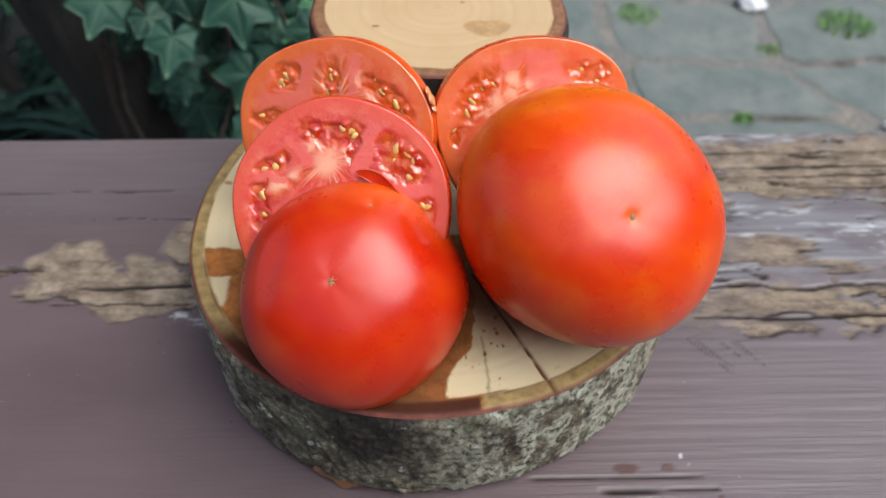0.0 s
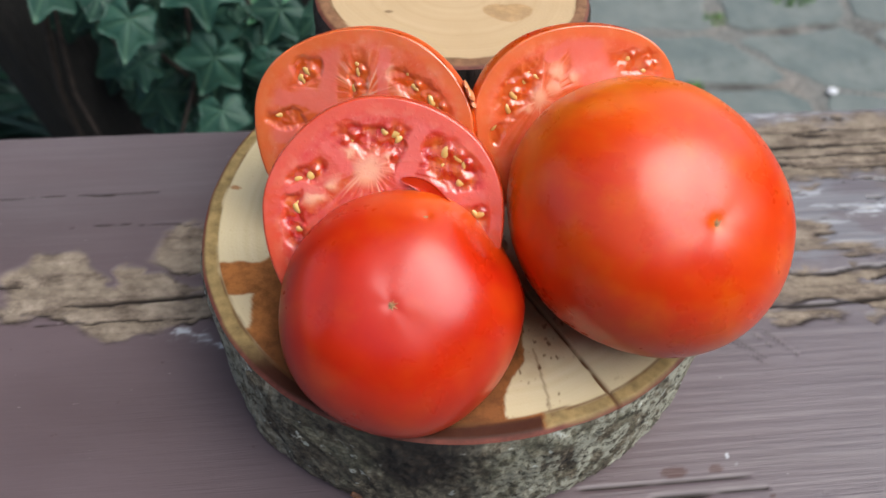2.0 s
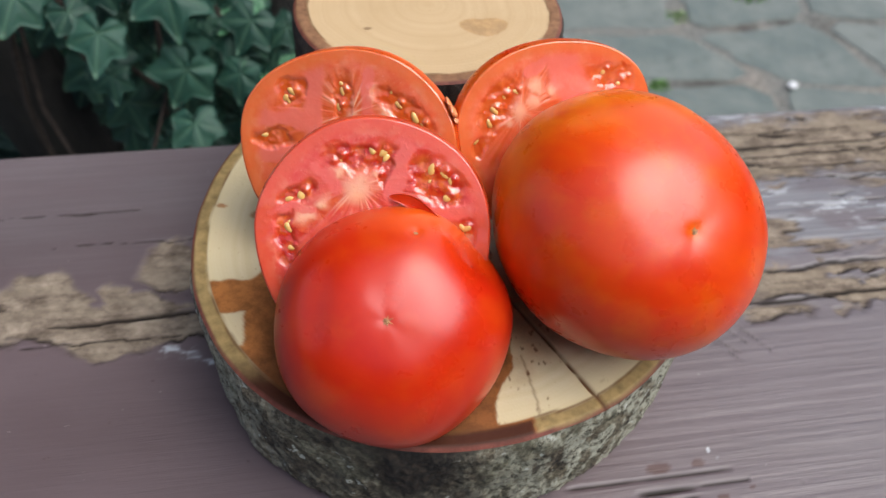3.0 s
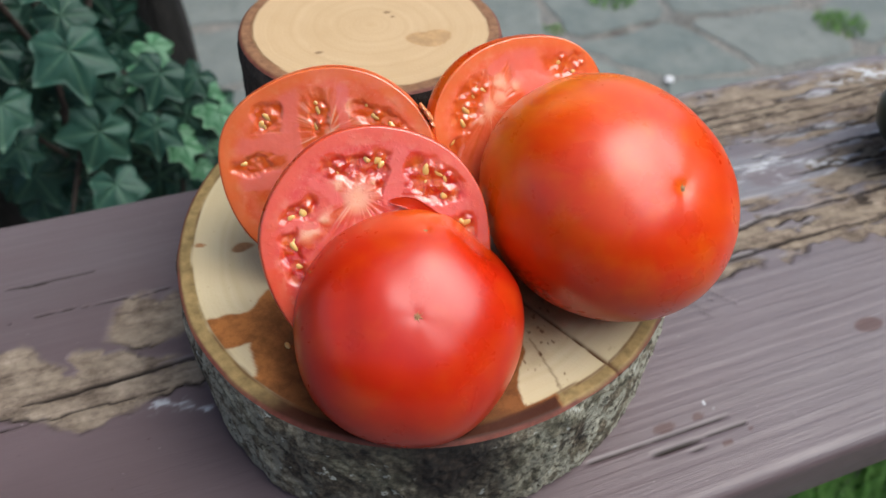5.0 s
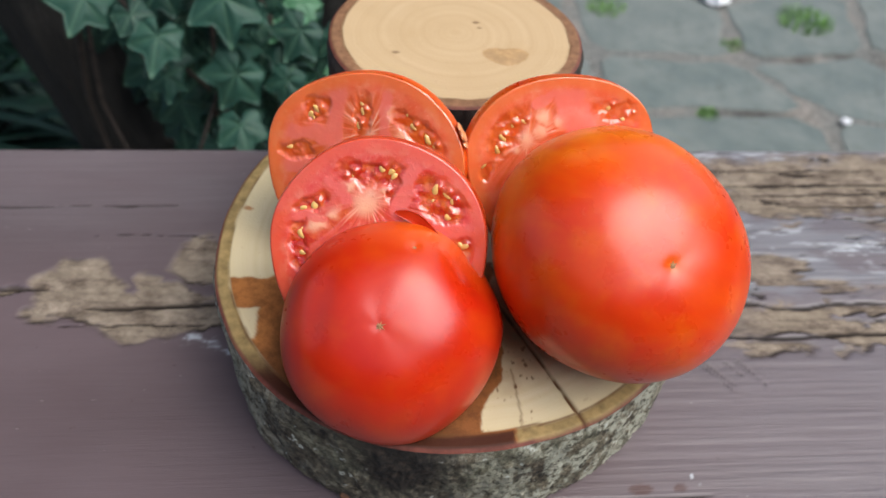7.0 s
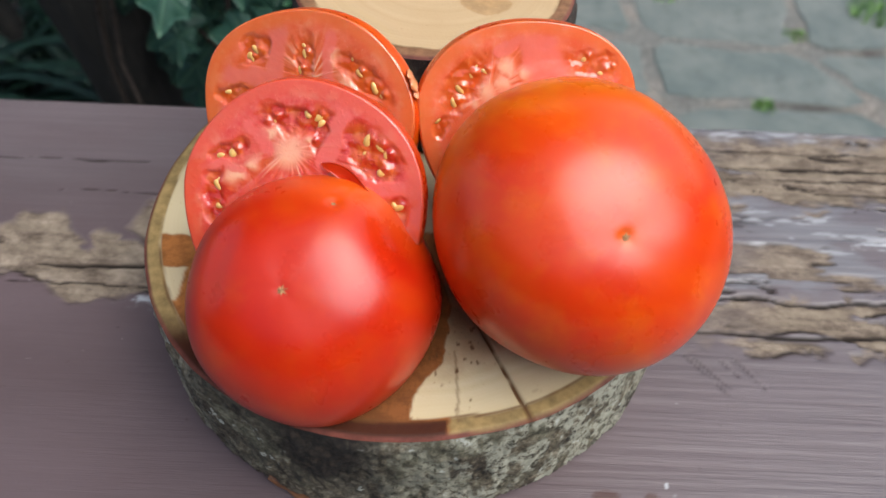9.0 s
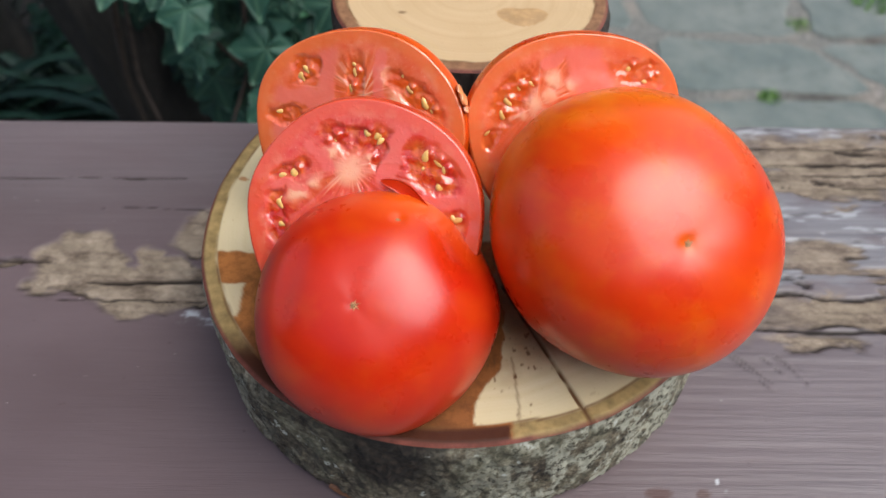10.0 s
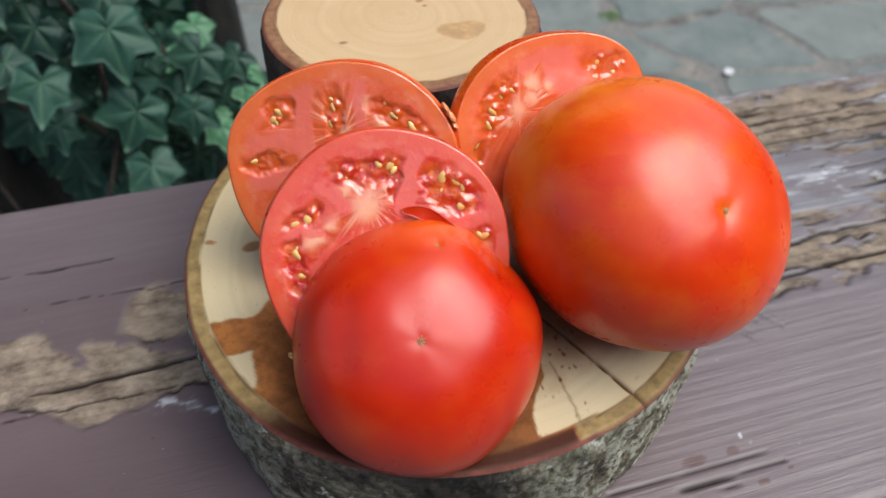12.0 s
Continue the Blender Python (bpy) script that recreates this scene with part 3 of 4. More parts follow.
def large_fields(X, Y, edge):
    jx = X + 0.004 * (fbm(X * 120, Y * 120, 91, 4) - 0.5)
    jy = Y + 0.004 * (fbm(X * 110, Y * 110, 95, 4) - 0.5)
    top_edge = 0.0102 + 0.008 * step(-0.079, -0.068, jx)
    right_edge = 0.0085 + 0.0085 * step(-0.060, -0.036, jy) + 0.006 * (fbm(Y * 150, Y * 0, 6, 3) - 0.5)
    right_edge = np.where(edge < 0.0075, 0.0195, right_edge)
    wet = step(top_edge + 0.0008, top_edge - 0.0004, jy) * step(right_edge + 0.0007, right_edge - 0.0004, jx)
    notch = step(-0.0795, -0.0808, jx) * step(-0.0062, -0.0074, jy) * step(-0.0965, -0.0955, jx) * step(-0.022 - 0.2 * (jx + 0.083), -0.020 - 0.2 * (jx + 0.083), jy)
    wet = wet * (1 - notch) * np.where(edge < 0.0062, step(-0.025, -0.040, Y), 1.0)
    for cx, cy, a, b in ((-0.0764, 0.0452, 0.004, 0.0028), (-0.0932, 0.0512, 0.0022, 0.0012), (-0.070, 0.054, 0.003, 0.002)):
        wet = np.maximum(wet, 0.8 * step(1.2, 0.9, np.hypot((jx - cx) / a, (jy - cy) / b)))
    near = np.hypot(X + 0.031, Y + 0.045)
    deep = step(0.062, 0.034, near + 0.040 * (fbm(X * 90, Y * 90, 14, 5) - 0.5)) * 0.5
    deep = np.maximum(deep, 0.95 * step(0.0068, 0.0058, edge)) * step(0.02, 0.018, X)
    # radial split from the heart to the rim
    ax, ay, bx, by = 0.0185, -0.004, 0.0480, -0.0640
    ln = math.hypot(bx - ax, by - ay)
    along = ((X - ax) * (bx - ax) + (Y - ay) * (by - ay)) / ln
    off = np.abs((X - ax) * (by - ay) - (Y - ay) * (bx - ax)) / ln + 0.0006 * (vnoise(X * 300, Y * 300, 5) - 0.5)
    split = step(0.0009, 0.0003, off) * (along > 0) * (along < ln + 0.01)
    fine = step(0.0007, 0.0002, np.abs(X - 0.0215 + 0.08 * (Y + 0.05) + 0.001 * (fbm(Y * 200, Y * 0, 8, 2) - 0.5))) * (Y < -0.036) * (Y > -0.063) * 0.5
    spots = step(0.80, 0.84, fbm(X * 420, Y * 420, 33, 2)) * step(0.030, 0.012, np.hypot(X - 0.026, Y + 0.040)) * 0.9
    # grime together with the shade between the tomatoes, painted into the wood
    grime_shade = 0.75 * step(0.036, 0.010, np.hypot((X - 0.030) * 0.8, Y + 0.014) + 0.022 * (fbm(X * 70, Y * 70, 57, 4) - 0.5)) * step(0.0, 0.006, edge - 0.006)
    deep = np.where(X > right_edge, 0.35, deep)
    wet = np.maximum(wet, grime_shade)
    return wet, deep, 0.0013 * split, np.clip(split + fine + spots, 0, 1)


slice_large = tagged(new("log_slice"), "thick round log slice with juice-stained sawn top and lichened bark", "log slice")
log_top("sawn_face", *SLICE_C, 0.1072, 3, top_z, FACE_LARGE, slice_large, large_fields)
log_bark("bark", *SLICE_C, 0.1072, 3, top_z, lambda X, Y: 0 * X + 0.0004 + 0.003 * np.maximum(fbm(X * 60, Y * 60, 44, 3) - 0.55, 0), BARK, slice_large, 0.0019, flare=0.004)


def bark_chip():
    n, m = 9, 7
    u, v = np.meshgrid(np.linspace(-1, 1, n), np.linspace(-1, 1, m), indexing="ij")
    wid = 0.0042 * (1 - 0.7 * np.abs(u) ** 2) * (1 + 0.3 * np.sin(5 * u))
    X, Y = 0.013 * u, wid * v
    Z = 0.0022 * (1 - v ** 2) + 0.0012 * (fbm(u * 2 + 5, v * 2 + 5, 3, 3) - 0.5)
    V = np.stack([X, Y, Z], -1).reshape(-1, 3)
    W = V.copy()
    W[:, 2] -= 0.0018
    f = grid_faces(n, m)
    k = n * m
    rim = [i * m for i in range(n)] + [(n - 1) * m + j for j in range(1, m)] + [i * m + m - 1 for i in range(n - 2, -1, -1)] + list(range(m - 2, 0, -1))
    faces = [q[::-1] for q in f] + [[i + k for i in q] for q in f] + [[rim[i], rim[(i + 1) % len(rim)], rim[(i + 1) % len(rim)] + k, rim[i] + k] for i in range(len(rim))]
    ob = mesh("bark_flake", np.vstack([V, W]), faces, CHIP, slice_large, "torn orange-brown inner bark")
    ob.matrix_basis = pose(-0.038, -0.0640, 0.0052, 55, 0, -22) @ Matrix.Scale(0.85, 4)


bark_chip()

BLOCK_C = (0.0062, 0.1262)


def block_z(x, y):
    return 0.1152 + 0.02 * (y - 0.1260) - 0.02 * (x - 0.0072)


def small_fields(X, Y, edge):
    dx, dy = (X - 0.0290) / 0.0115, (Y - 0.1050) / 0.0072
    heart = (dx ** 2 + (dy - 0.45 * np.abs(dx)) ** 2) + 0.25 * (fbm(X * 120, Y * 120, 9, 3) - 0.5)
    wet = step(1.05, 0.95, heart) * 0.65
    knots = np.zeros_like(X)
    for cx, cy, r in ((-0.0238, 0.1067, 0.0018), (0.0169, 0.1356, 0.0018), (0.0182, 0.1306, 0.0013), (-0.009, 0.168, 0.0012)):
        knots = np.maximum(knots, 0.7 * step(1.3, 0.7, np.hypot(X - cx, (Y - cy) * 1.5) / r))
    return wet, 0 * X, 0 * X, knots


block = tagged(new("log_block"), "short log block with tan sawn top and dark bark", "log block")
log_top("sawn_face", *BLOCK_C, 0.0623, 7, block_z, FACE_SMALL, block, small_fields, band=0.0062, n_t=420, n_r=70)
log_bark("bark", *BLOCK_C, 0.0623, 7, block_z, lambda X, Y: top_z(X, Y) + 0.0003, BARK_DARK, block, 0.0014, n_t=420, n_z=30, flare=-0.01)


# ---------------------------------------------------------------- tomatoes
def turn_to(centre, axis, spin=0.0):
    """A pose whose z lies along axis and whose x lies level."""
    n = Vector(axis).normalized()
    u = Vector((0, 0, 1)).cross(n).normalized()
    v = n.cross(u)
    m = Matrix((u, v, n)).transposed().to_4x4()
    return Matrix.Translation(centre) @ m @ Matrix.Rotation(spin, 4, "Z")


def star_scar(parent, at, size, seed):
    rng = random.Random(seed)
    bm = bmesh.new()
    c = bm.verts.new((0, 0, size * 0.25))
    ring = []
    for i in range(14):
        a = 2 * math.pi * i / 14
        r = size * (1.0 if i % 2 else 0.45) * rng.uniform(0.7, 1.2)
        ring.append(bm.verts.new((r * math.cos(a), r * math.sin(a), 0)))
    low = [bm.verts.new(v.co + Vector((0, 0, -size * 0.5))) for v in ring]
    for i in range(14):
        bm.faces.new((c, ring[i], ring[(i + 1) % 14]))
        bm.faces.new((ring[i], low[i], low[(i + 1) % 14], ring[(i + 1) % 14]))
    ob = part("blossom_scar", bm, SCAR, parent, "tiny dry tan blossom scar", smooth=False)
    ob.matrix_basis = at
    return ob


def egg_radius(turn, ph, th, axis, wide, tall):
    """Distance from the centre to an oblate body, along directions given in the local frame of turn."""
    n = turn.to_3x3().transposed() @ Vector(axis).normalized()
    c = np.sin(ph) * np.cos(th) * n.x + np.sin(ph) * np.sin(th) * n.y + np.cos(ph) * n.z
    return 1 / np.sqrt(c ** 2 / tall ** 2 + (1 - c ** 2) / wide ** 2)


def hollow(turn, ph, th, way, size):
    """A soft spot, 1 at its middle, round a direction of the world."""
    n = turn.to_3x3().transposed() @ Vector(way).normalized()
    c = np.sin(ph) * np.cos(th) * n.x + np.sin(ph) * np.sin(th) * n.y + np.cos(ph) * n.z
    return np.exp(-(np.arccos(np.clip(c, -1, 1)) / size) ** 2)


def whole_tomato():
    n_v, n_t = 150, 220
    ph = np.linspace(0.0006, math.pi - 0.0006, n_v)[:, None]
    th = np.linspace(0, 2 * math.pi, n_t, endpoint=False)[None]
    turn = turn_to((0.0595, -0.0118, 0.1029), (0.0045, -0.0322, 0.0281))
    R = egg_radius(turn, ph, th, (0.468, -0.078, 0.880), 0.0503, 0.0432)
    R = R * (1 - 0.070 * np.exp(-(ph / 0.55) ** 2)) * (1 - 0.16 * np.exp(-((math.pi - ph) / 0.3) ** 2))
    R = R * (1 + 0.006 * np.sin(ph) * np.cos(5 * th + 0.4))
    R = R - 0.0006 * np.exp(-(ph / 0.055) ** 2) - 0.0004 * np.exp(-(ph / 0.14) ** 2)
    X, Y, Z = R * np.sin(ph) * np.cos(th), R * np.sin(ph) * np.sin(th), R * np.cos(ph)
    lump = 1 + 0.016 * (fbm(X * 38 + Z * 22 + 7, Y * 38 - Z * 18 + 3, 6, 3) - 0.5)
    X, Y, Z = X * lump, Y * lump, Z * lump
    shoulder = step(1.15, 2.2, ph + 0.35 * np.sin(th + 0.6)) * np.ones_like(th) + 0.8 * np.exp(-(ph / 0.07) ** 2)
    shoulder = np.clip(shoulder + 0.45 * step(0.7, 1.5, ph) * step(0.1, 1.0, np.sin(th - 0.9)), 0, 1)
    tom = tagged(new("tomato"), "large whole ripe red tomato with glossy skin and orange shoulders", "tomato", "tomatoes on the log slice")
    tom.matrix_basis = turn
    V = np.stack([X, Y, Z], -1).reshape(-1, 3)
    mesh("skin", V, [f[::-1] for f in grid_faces(n_v, n_t, True)] + [list(range(n_t)), [(n_v - 1) * n_t + i for i in range(n_t)][::-1]], SKIN, tom, shoulder=shoulder)
    star_scar(tom, pose(0, 0, float(R[0].mean()) - 0.0001), 0.0019, 5)
    # a short corky scratch low on the skin
    v, f = tube([(0.0, 0.0, 0), (0.0016, 0.0012, 0.0003), (0.0030, 0.0014, 0.0003), (0.0040, 0.0030, 0)], [0.00015, 0.0003, 0.00028, 0.0001], 6)
    at = Vector((0.028, -0.022, -0.004)).normalized()
    i, j = int(math.acos(at.z) / math.pi * n_v), int((math.atan2(at.y, at.x) % (2 * math.pi)) / (2 * math.pi) * n_t)
    scratch = mesh("scratch", v, f, SCAR, tom, "short dry corky scratch")
    scratch.matrix_basis = turn_to((X[i, j], Y[i, j], Z[i, j]), at)


whole_tomato()


def tomato_end():
    """The blossom end of a cut tomato, face down on a slice."""
    n_v, n_t = 150, 240
    ph = np.linspace(0.0006, math.pi * 0.80, n_v)[:, None]
    th = np.linspace(0, 2 * math.pi, n_t, endpoint=False)[None]
    turn = turn_to((-0.0262, -0.0320, 0.0831), (-0.0038, -0.0200, 0.0294))
    R = egg_radius(turn, ph, th, (0.564, -0.652, 0.506), 0.0414, 0.0385)
    R = R * (1 - 0.095 * np.exp(-(ph / 0.6) ** 2))
    R = R - 0.0034 * hollow(turn, ph, th, (0.72, 0.13, 0.68), 0.26) + 0.0010 * hollow(turn, ph, th, (0.98, 0.0, 0.12), 0.25)
    for k in range(7):
        t = k / 6
        R = R - 0.00022 * hollow(turn, ph, th, (-0.52 - 0.14 * t, -0.10 - 0.42 * t, 0.84 - 0.30 * t), 0.10)
    R = R + 0.0009 * hollow(turn, ph, th, (-0.36, -0.42, 0.83), 0.22) - 0.0010 * hollow(turn, ph, th, (0.20, 0.17, 0.965), 0.05)
    R = R * (1 + 0.008 * np.sin(ph) * np.cos(5 * th)) - 0.0003 * np.exp(-(ph / 0.06) ** 2)
    X, Y, Z = R * np.sin(ph) * np.cos(th), R * np.sin(ph) * np.sin(th), R * np.cos(ph)
    lump = 1 + 0.020 * (fbm(X * 45 + Z * 22 + 3, Y * 45 - Z * 18 + 9, 16, 3) - 0.5) * np.sin(ph) ** 2
    X, Y = X * lump, Y * lump
    V = np.stack([X, Y, Z], -1).reshape(-1, 3)
    end = tagged(new("tomato_end"), "rounded blossom end of a cut ripe red tomato", "tomato", "tomatoes on the log slice")
    end.matrix_basis = turn
    shoulder = np.clip(0.5 * step(0.9, 1.5, ph) * np.clip(np.sin(th), 0, 1) + 0.7 * hollow(turn, ph, th, (0.20, 0.45, 0.87), 0.35), 0, 1)
    faces = [f[::-1] for f in grid_faces(n_v, n_t, True)] + [list(range(n_t)), [(n_v - 1) * n_t + i for i in range(n_t)][::-1]]
    mesh("skin", V, faces, SKIN_RED, end, shoulder=shoulder)
    star_scar(end, pose(0, 0, float(R[0].mean()) + 0.0001), 0.0020, 8)
    nick = star_scar(end, Matrix.Identity(4), 0.0016, 3)
    nick.name = "nick"
    nick["label"] = "small dry nick in the skin"
    way = turn.to_3x3().transposed() @ Vector((0.20, 0.17, 0.965)).normalized()
    i = min(int(math.acos(way.z) / (math.pi * 0.80) * n_v), n_v - 1)
    j = int((math.atan2(way.y, way.x) % (2 * math.pi)) / (2 * math.pi) * n_t)
    nick.matrix_basis = turn_to((X[i, j], Y[i, j], Z[i, j]), way) @ Matrix.Diagonal((1.6, 0.8, 0.8, 1))


tomato_end()


def tomato_slice(label, centre, axis, a, b, low, thick, flesh, skin, locules, core, seeds, septa, salt):
    """Cut face towards +z of the local frame; locules: (u, v, half length, half width, degrees) in mm."""
    thing = tagged(new("tomato_slice"), label, "tomato slice", "slices of tomato on the log slice")
    thing.matrix_basis = turn_to(centre, axis)
    n_r, n_t = 150, 420
    th = np.linspace(0, 2 * math.pi, n_t, endpoint=False)[None]
    k = np.linspace(0.003, 1, n_r)[:, None]
    out = 1 + 0.012 * np.cos(3 * th + salt) + 0.008 * np.cos(5 * th + 2 * salt)
    tall = np.where(np.sin(th) > 0, b, low)
    X, Y = a * k * np.cos(th) * out, tall * k * np.sin(th) * out
    wx = X + 0.0058 * (fbm(X * 150 + salt, Y * 150, 3, 4) - 0.5)
    wy = Y + 0.0058 * (fbm(X * 150 + 40, Y * 150 + salt, 5, 4) - 0.5)
    gel = np.zeros_like(X)
    for u, v, la, lb, deg in locules:
        c, s = math.cos(radians(deg)), math.sin(radians(deg))
        p, q = (wx - u / 1000) * c + (wy - v / 1000) * s, -(wx - u / 1000) * s + (wy - v / 1000) * c
        gel = np.maximum(gel, step(1.30, 0.70, np.sqrt((p * 1000 / la) ** 2 + (q * 1000 / lb) ** 2)))
    pale = np.zeros_like(X)
    for u, v, r in core:
        pale = np.maximum(pale, step(1.25, 0.2, np.hypot(wx - u / 1000, wy - v / 1000) * 1000 / r))
    cu, cv = core[0][0] / 1000, core[0][1] / 1000
    ang = np.arctan2(Y - cv, X - cu)
    dist = np.hypot(X - cu, Y - cv)
    rays = step(0.60, 0.74, fbm(np.cos(ang) * 7 + salt, np.sin(ang) * 7 + dist * 60, 8, 3)) * step(0.020, 0.004, dist)
    fibre = 0.09 * step(0.50, 0.72, fbm(np.cos(ang) * 16 + salt, np.sin(ang) * 16 + dist * 45, 18, 4)) * step(0.034, 0.008, dist)
    pale = np.clip(np.maximum.reduce([pale, 0.9 * rays, 1.5 * fibre]), 0, 1)
    pith = 0.30 * step(0.52, 0.70, fbm(X * 260, Y * 260 + salt, 13, 3)) * step(0.80, 0.88, k) * step(0.97, 0.93, k)
    for u, v, u2, v2, w in septa:
        ln = math.hypot(u2 - u, v2 - v)
        t = np.clip(((wx * 1000 - u) * (u2 - u) + (wy * 1000 - v) * (v2 - v)) / ln ** 2, 0, 1)
        d = np.hypot(wx * 1000 - u - t * (u2 - u), wy * 1000 - v - t * (v2 - v))
        gel = gel * (1 - step(w, w * 0.6, d))
    inner = step(0.82, 0.70, k + 0.10 * (fbm(X * 110 + salt, Y * 110, 61, 3) - 0.5))
    wall = np.zeros_like(X)
    for u, v, u2, v2, w in septa:
        ln = math.hypot(u2 - u, v2 - v)
        t = np.clip(((wx * 1000 - u) * (u2 - u) + (wy * 1000 - v) * (v2 - v)) / ln ** 2, 0, 1)
        wall = np.maximum(wall, step(w * 1.1, w * 0.6, np.hypot(wx * 1000 - u - t * (u2 - u), wy * 1000 - v - t * (v2 - v))))
    ray = fbm(np.cos(ang) * 11 + salt, np.sin(ang) * 11 + dist * 30, 28, 3)
    flush = inner * (1 - wall) * (1 - pale) * (0.30 + 0.75 * step(0.40, 0.62, ray))
    gel_deep = gel
    gel = np.maximum(gel, 0.75 * np.clip(flush, 0, 1))
    pale = np.maximum(pale * (1 - 0.35 * gel_deep), pith)
    gel = gel * (1 - 0.30 * pale)
    rim = np.maximum(0.8 * step(0.975, 0.995, k), 0.75 * step(0.82, 0.93, k + 0.06 * (fbm(X * 90, Y * 90 + salt, 51, 3) - 0.5)))
    lump = fbm(X * 420, Y * 420, 15, 3) - 0.5
    juice = np.zeros_like(X)
    for u, v, size in seeds:
        juice = np.maximum(juice, np.exp(-((X - u / 1000 - 0.0012) ** 2 + (Y - v / 1000 - 0.0010) ** 2) / (0.0014 * size) ** 2))
    Z = -0.0006 * gel_deep - 0.0002 * gel + 0.0011 * juice * gel_deep + 0.0009 * gel_deep * (fbm(X * 380 + salt, Y * 380, 25, 2) - 0.5) + 0.00007 * lump + 0.0001 * pale - 0.0006 * step(0.985, 1.0, k) + 0.0008 * (fbm(X * 60 + salt, Y * 60, 35, 2) - 0.5)
    V = np.stack([X, Y, Z], -1).reshape(-1, 3)
    mesh("flesh", V, [f[::-1] for f in grid_faces(n_r, n_t, True)] + [list(range(n_t))], flesh, thing, gel=gel, pale=pale, rim=rim, septum=0.8 * wall * (1 - gel_deep) * step(0.90, 0.78, k))
    n_w = 16
    w = np.linspace(0, 1, n_w)[:, None]
    bulge = 1 + 0.030 * np.sin(math.pi * np.clip(w * 0.75, 0, 1)) - 0.10 * w ** 3
    zz = -0.0005 - thick * w + 0 * th
    V = np.stack([a * bulge * np.cos(th) * out, tall * bulge * np.sin(th) * out, zz + 0.0008 * (fbm(np.cos(th) * 8, np.sin(th) * 8, 4, 3) - 0.5) * (1 - w)], -1).reshape(-1, 3)
    last = (n_w - 1) * n_t
    mesh("skin", V, [f[::-1] for f in grid_faces(n_w, n_t, True)] + [[last + i for i in range(n_t)][::-1]], skin, thing, shoulder=(0.35 + 0 * zz))
    rng = random.Random(int(salt * 10))
    bm = bmesh.new()
    bmesh.ops.create_icosphere(bm, subdivisions=2, radius=1)
    for v in bm.verts:
        v.co.x *= 1 - 0.35 * v.co.y
    bm.to_mesh(seed_mesh := bpy.data.meshes.new("seed"))
    bm.free()
    seed_mesh.materials.append(SEED)
    seed_mesh.polygons.foreach_set("use_smooth", [True] * len(seed_mesh.polygons))
    extra = []
    for u, v, la, lb, deg in locules:
        for _ in range(1):
            q, r = rng.uniform(0, 6.28), rng.uniform(0.35, 0.85)
            du, dv = la * r * math.cos(q), lb * r * math.sin(q)
            extra.append((u + du * math.cos(radians(deg)) - dv * math.sin(radians(deg)), v + du * math.sin(radians(deg)) + dv * math.cos(radians(deg)), rng.uniform(0.7, 1.0)))
    for u, v, size in seeds + extra:
        size *= 1.15
        ob = new("seed", seed_mesh)
        ob.parent = thing
        ob.matrix_basis = pose(u / 1000, v / 1000, -0.0009 - 0.0004 * rng.random(), rng.uniform(-18, 18), rng.uniform(-18, 18), rng.uniform(0, 360)) @ Matrix.Diagonal((size * 0.00095, size * 0.0016, size * 0.0007, 1))
    return thing


cut = tomato_slice("juicy red tomato slice with wet seed chambers, leaning back", (-0.0305, -0.0124, 0.1113), (-0.0765, -0.8006, 0.5943), 0.0393, 0.0360, 0.050, 0.012, FLESH_RED, SKIN_RED,
             [(-4.5, 23.6, 11.5, 4.2, 3), (4.0, 19.0, 2.2, 6.0, -8), (22.0, 16.0, 10.0, 6.6, -42), (31.5, -1.8, 3.6, 4.6, 10), (-25.6, 11.3, 5.4, 3.4, 30), (-28.8, -3.6, 9.8, 4.0, 94), (-6, -16, 12, 8, 0)],
             [(-5.0, 14.2, 7.5), (-13.0, 17.5, 2.6), (-21.5, 4.0, 4.4), (1.0, 17.5, 2.0), (-17.0, 9.0, 3.0)],
             [(19.5, 19.6, 1.45), (23.2, 17.8, 1.3), (25.5, 15.1, 1.0), (25.1, 10.1, 1.3), (-0.3, 26.2, 1.1), (3.4, 25.1, 1.2), (-10.9, 23.5, 1.0), (-14.2, 21.5, 1.0), (1.3, 16.9, 0.8), (-23.4, 11.8, 1.3), (-28.5, 0.3, 1.1), (30.9, -0.6, 1.1), (-27.4, -6.5, 0.9)],
             [(11.5, 28.5, 5.6, 10.5, 3.6), (-18, 19, -13, 13, 2.4), (34, 6, 18, 5, 3.2), (-34, 6.5, -20, 6, 1.6)], 1.7)


def skin_flap(parent):
    """A curl of skin left along the edge of the cut."""
    n, m = 40, 8
    t, w = np.meshgrid(np.linspace(0, 1, n), np.linspace(0, 1, m), indexing="ij")
    ang = np.radians(84 - 74 * t)
    rad = 0.0262 + 0.0030 * t - (0.005 * np.sin(math.pi * t) ** 0.7 + 0.0008) * w + 0.0010 * np.sin(9 * t)
    X, Y = 0.0025 + rad * np.cos(ang), -0.0150 + rad * np.sin(ang)
    Z = 0.0006 + 0.0016 * np.sin(math.pi * t) * (1 - w) ** 1.5 + 0.0006 * np.sin(14 * t)
    V = np.stack([X, Y, Z], -1).reshape(-1, 3)
    k = n * m
    f = grid_faces(n, m)
    rim = [i * m for i in range(n)] + [(n - 1) * m + j for j in range(1, m)] + [i * m + m - 1 for i in range(n - 2, -1, -1)] + list(range(m - 2, 0, -1))
    faces = f + [[i + k for i in q[::-1]] for q in f] + [[rim[i], rim[i] + k, rim[(i + 1) % len(rim)] + k, rim[(i + 1) % len(rim)]] for i in range(len(rim))]
    mesh("skin_flap", np.vstack([V, V - (0, 0, 0.0005)]), faces, SKIN_RED, parent, "curled flap of red skin", shoulder=np.full(2 * k, 0.3))


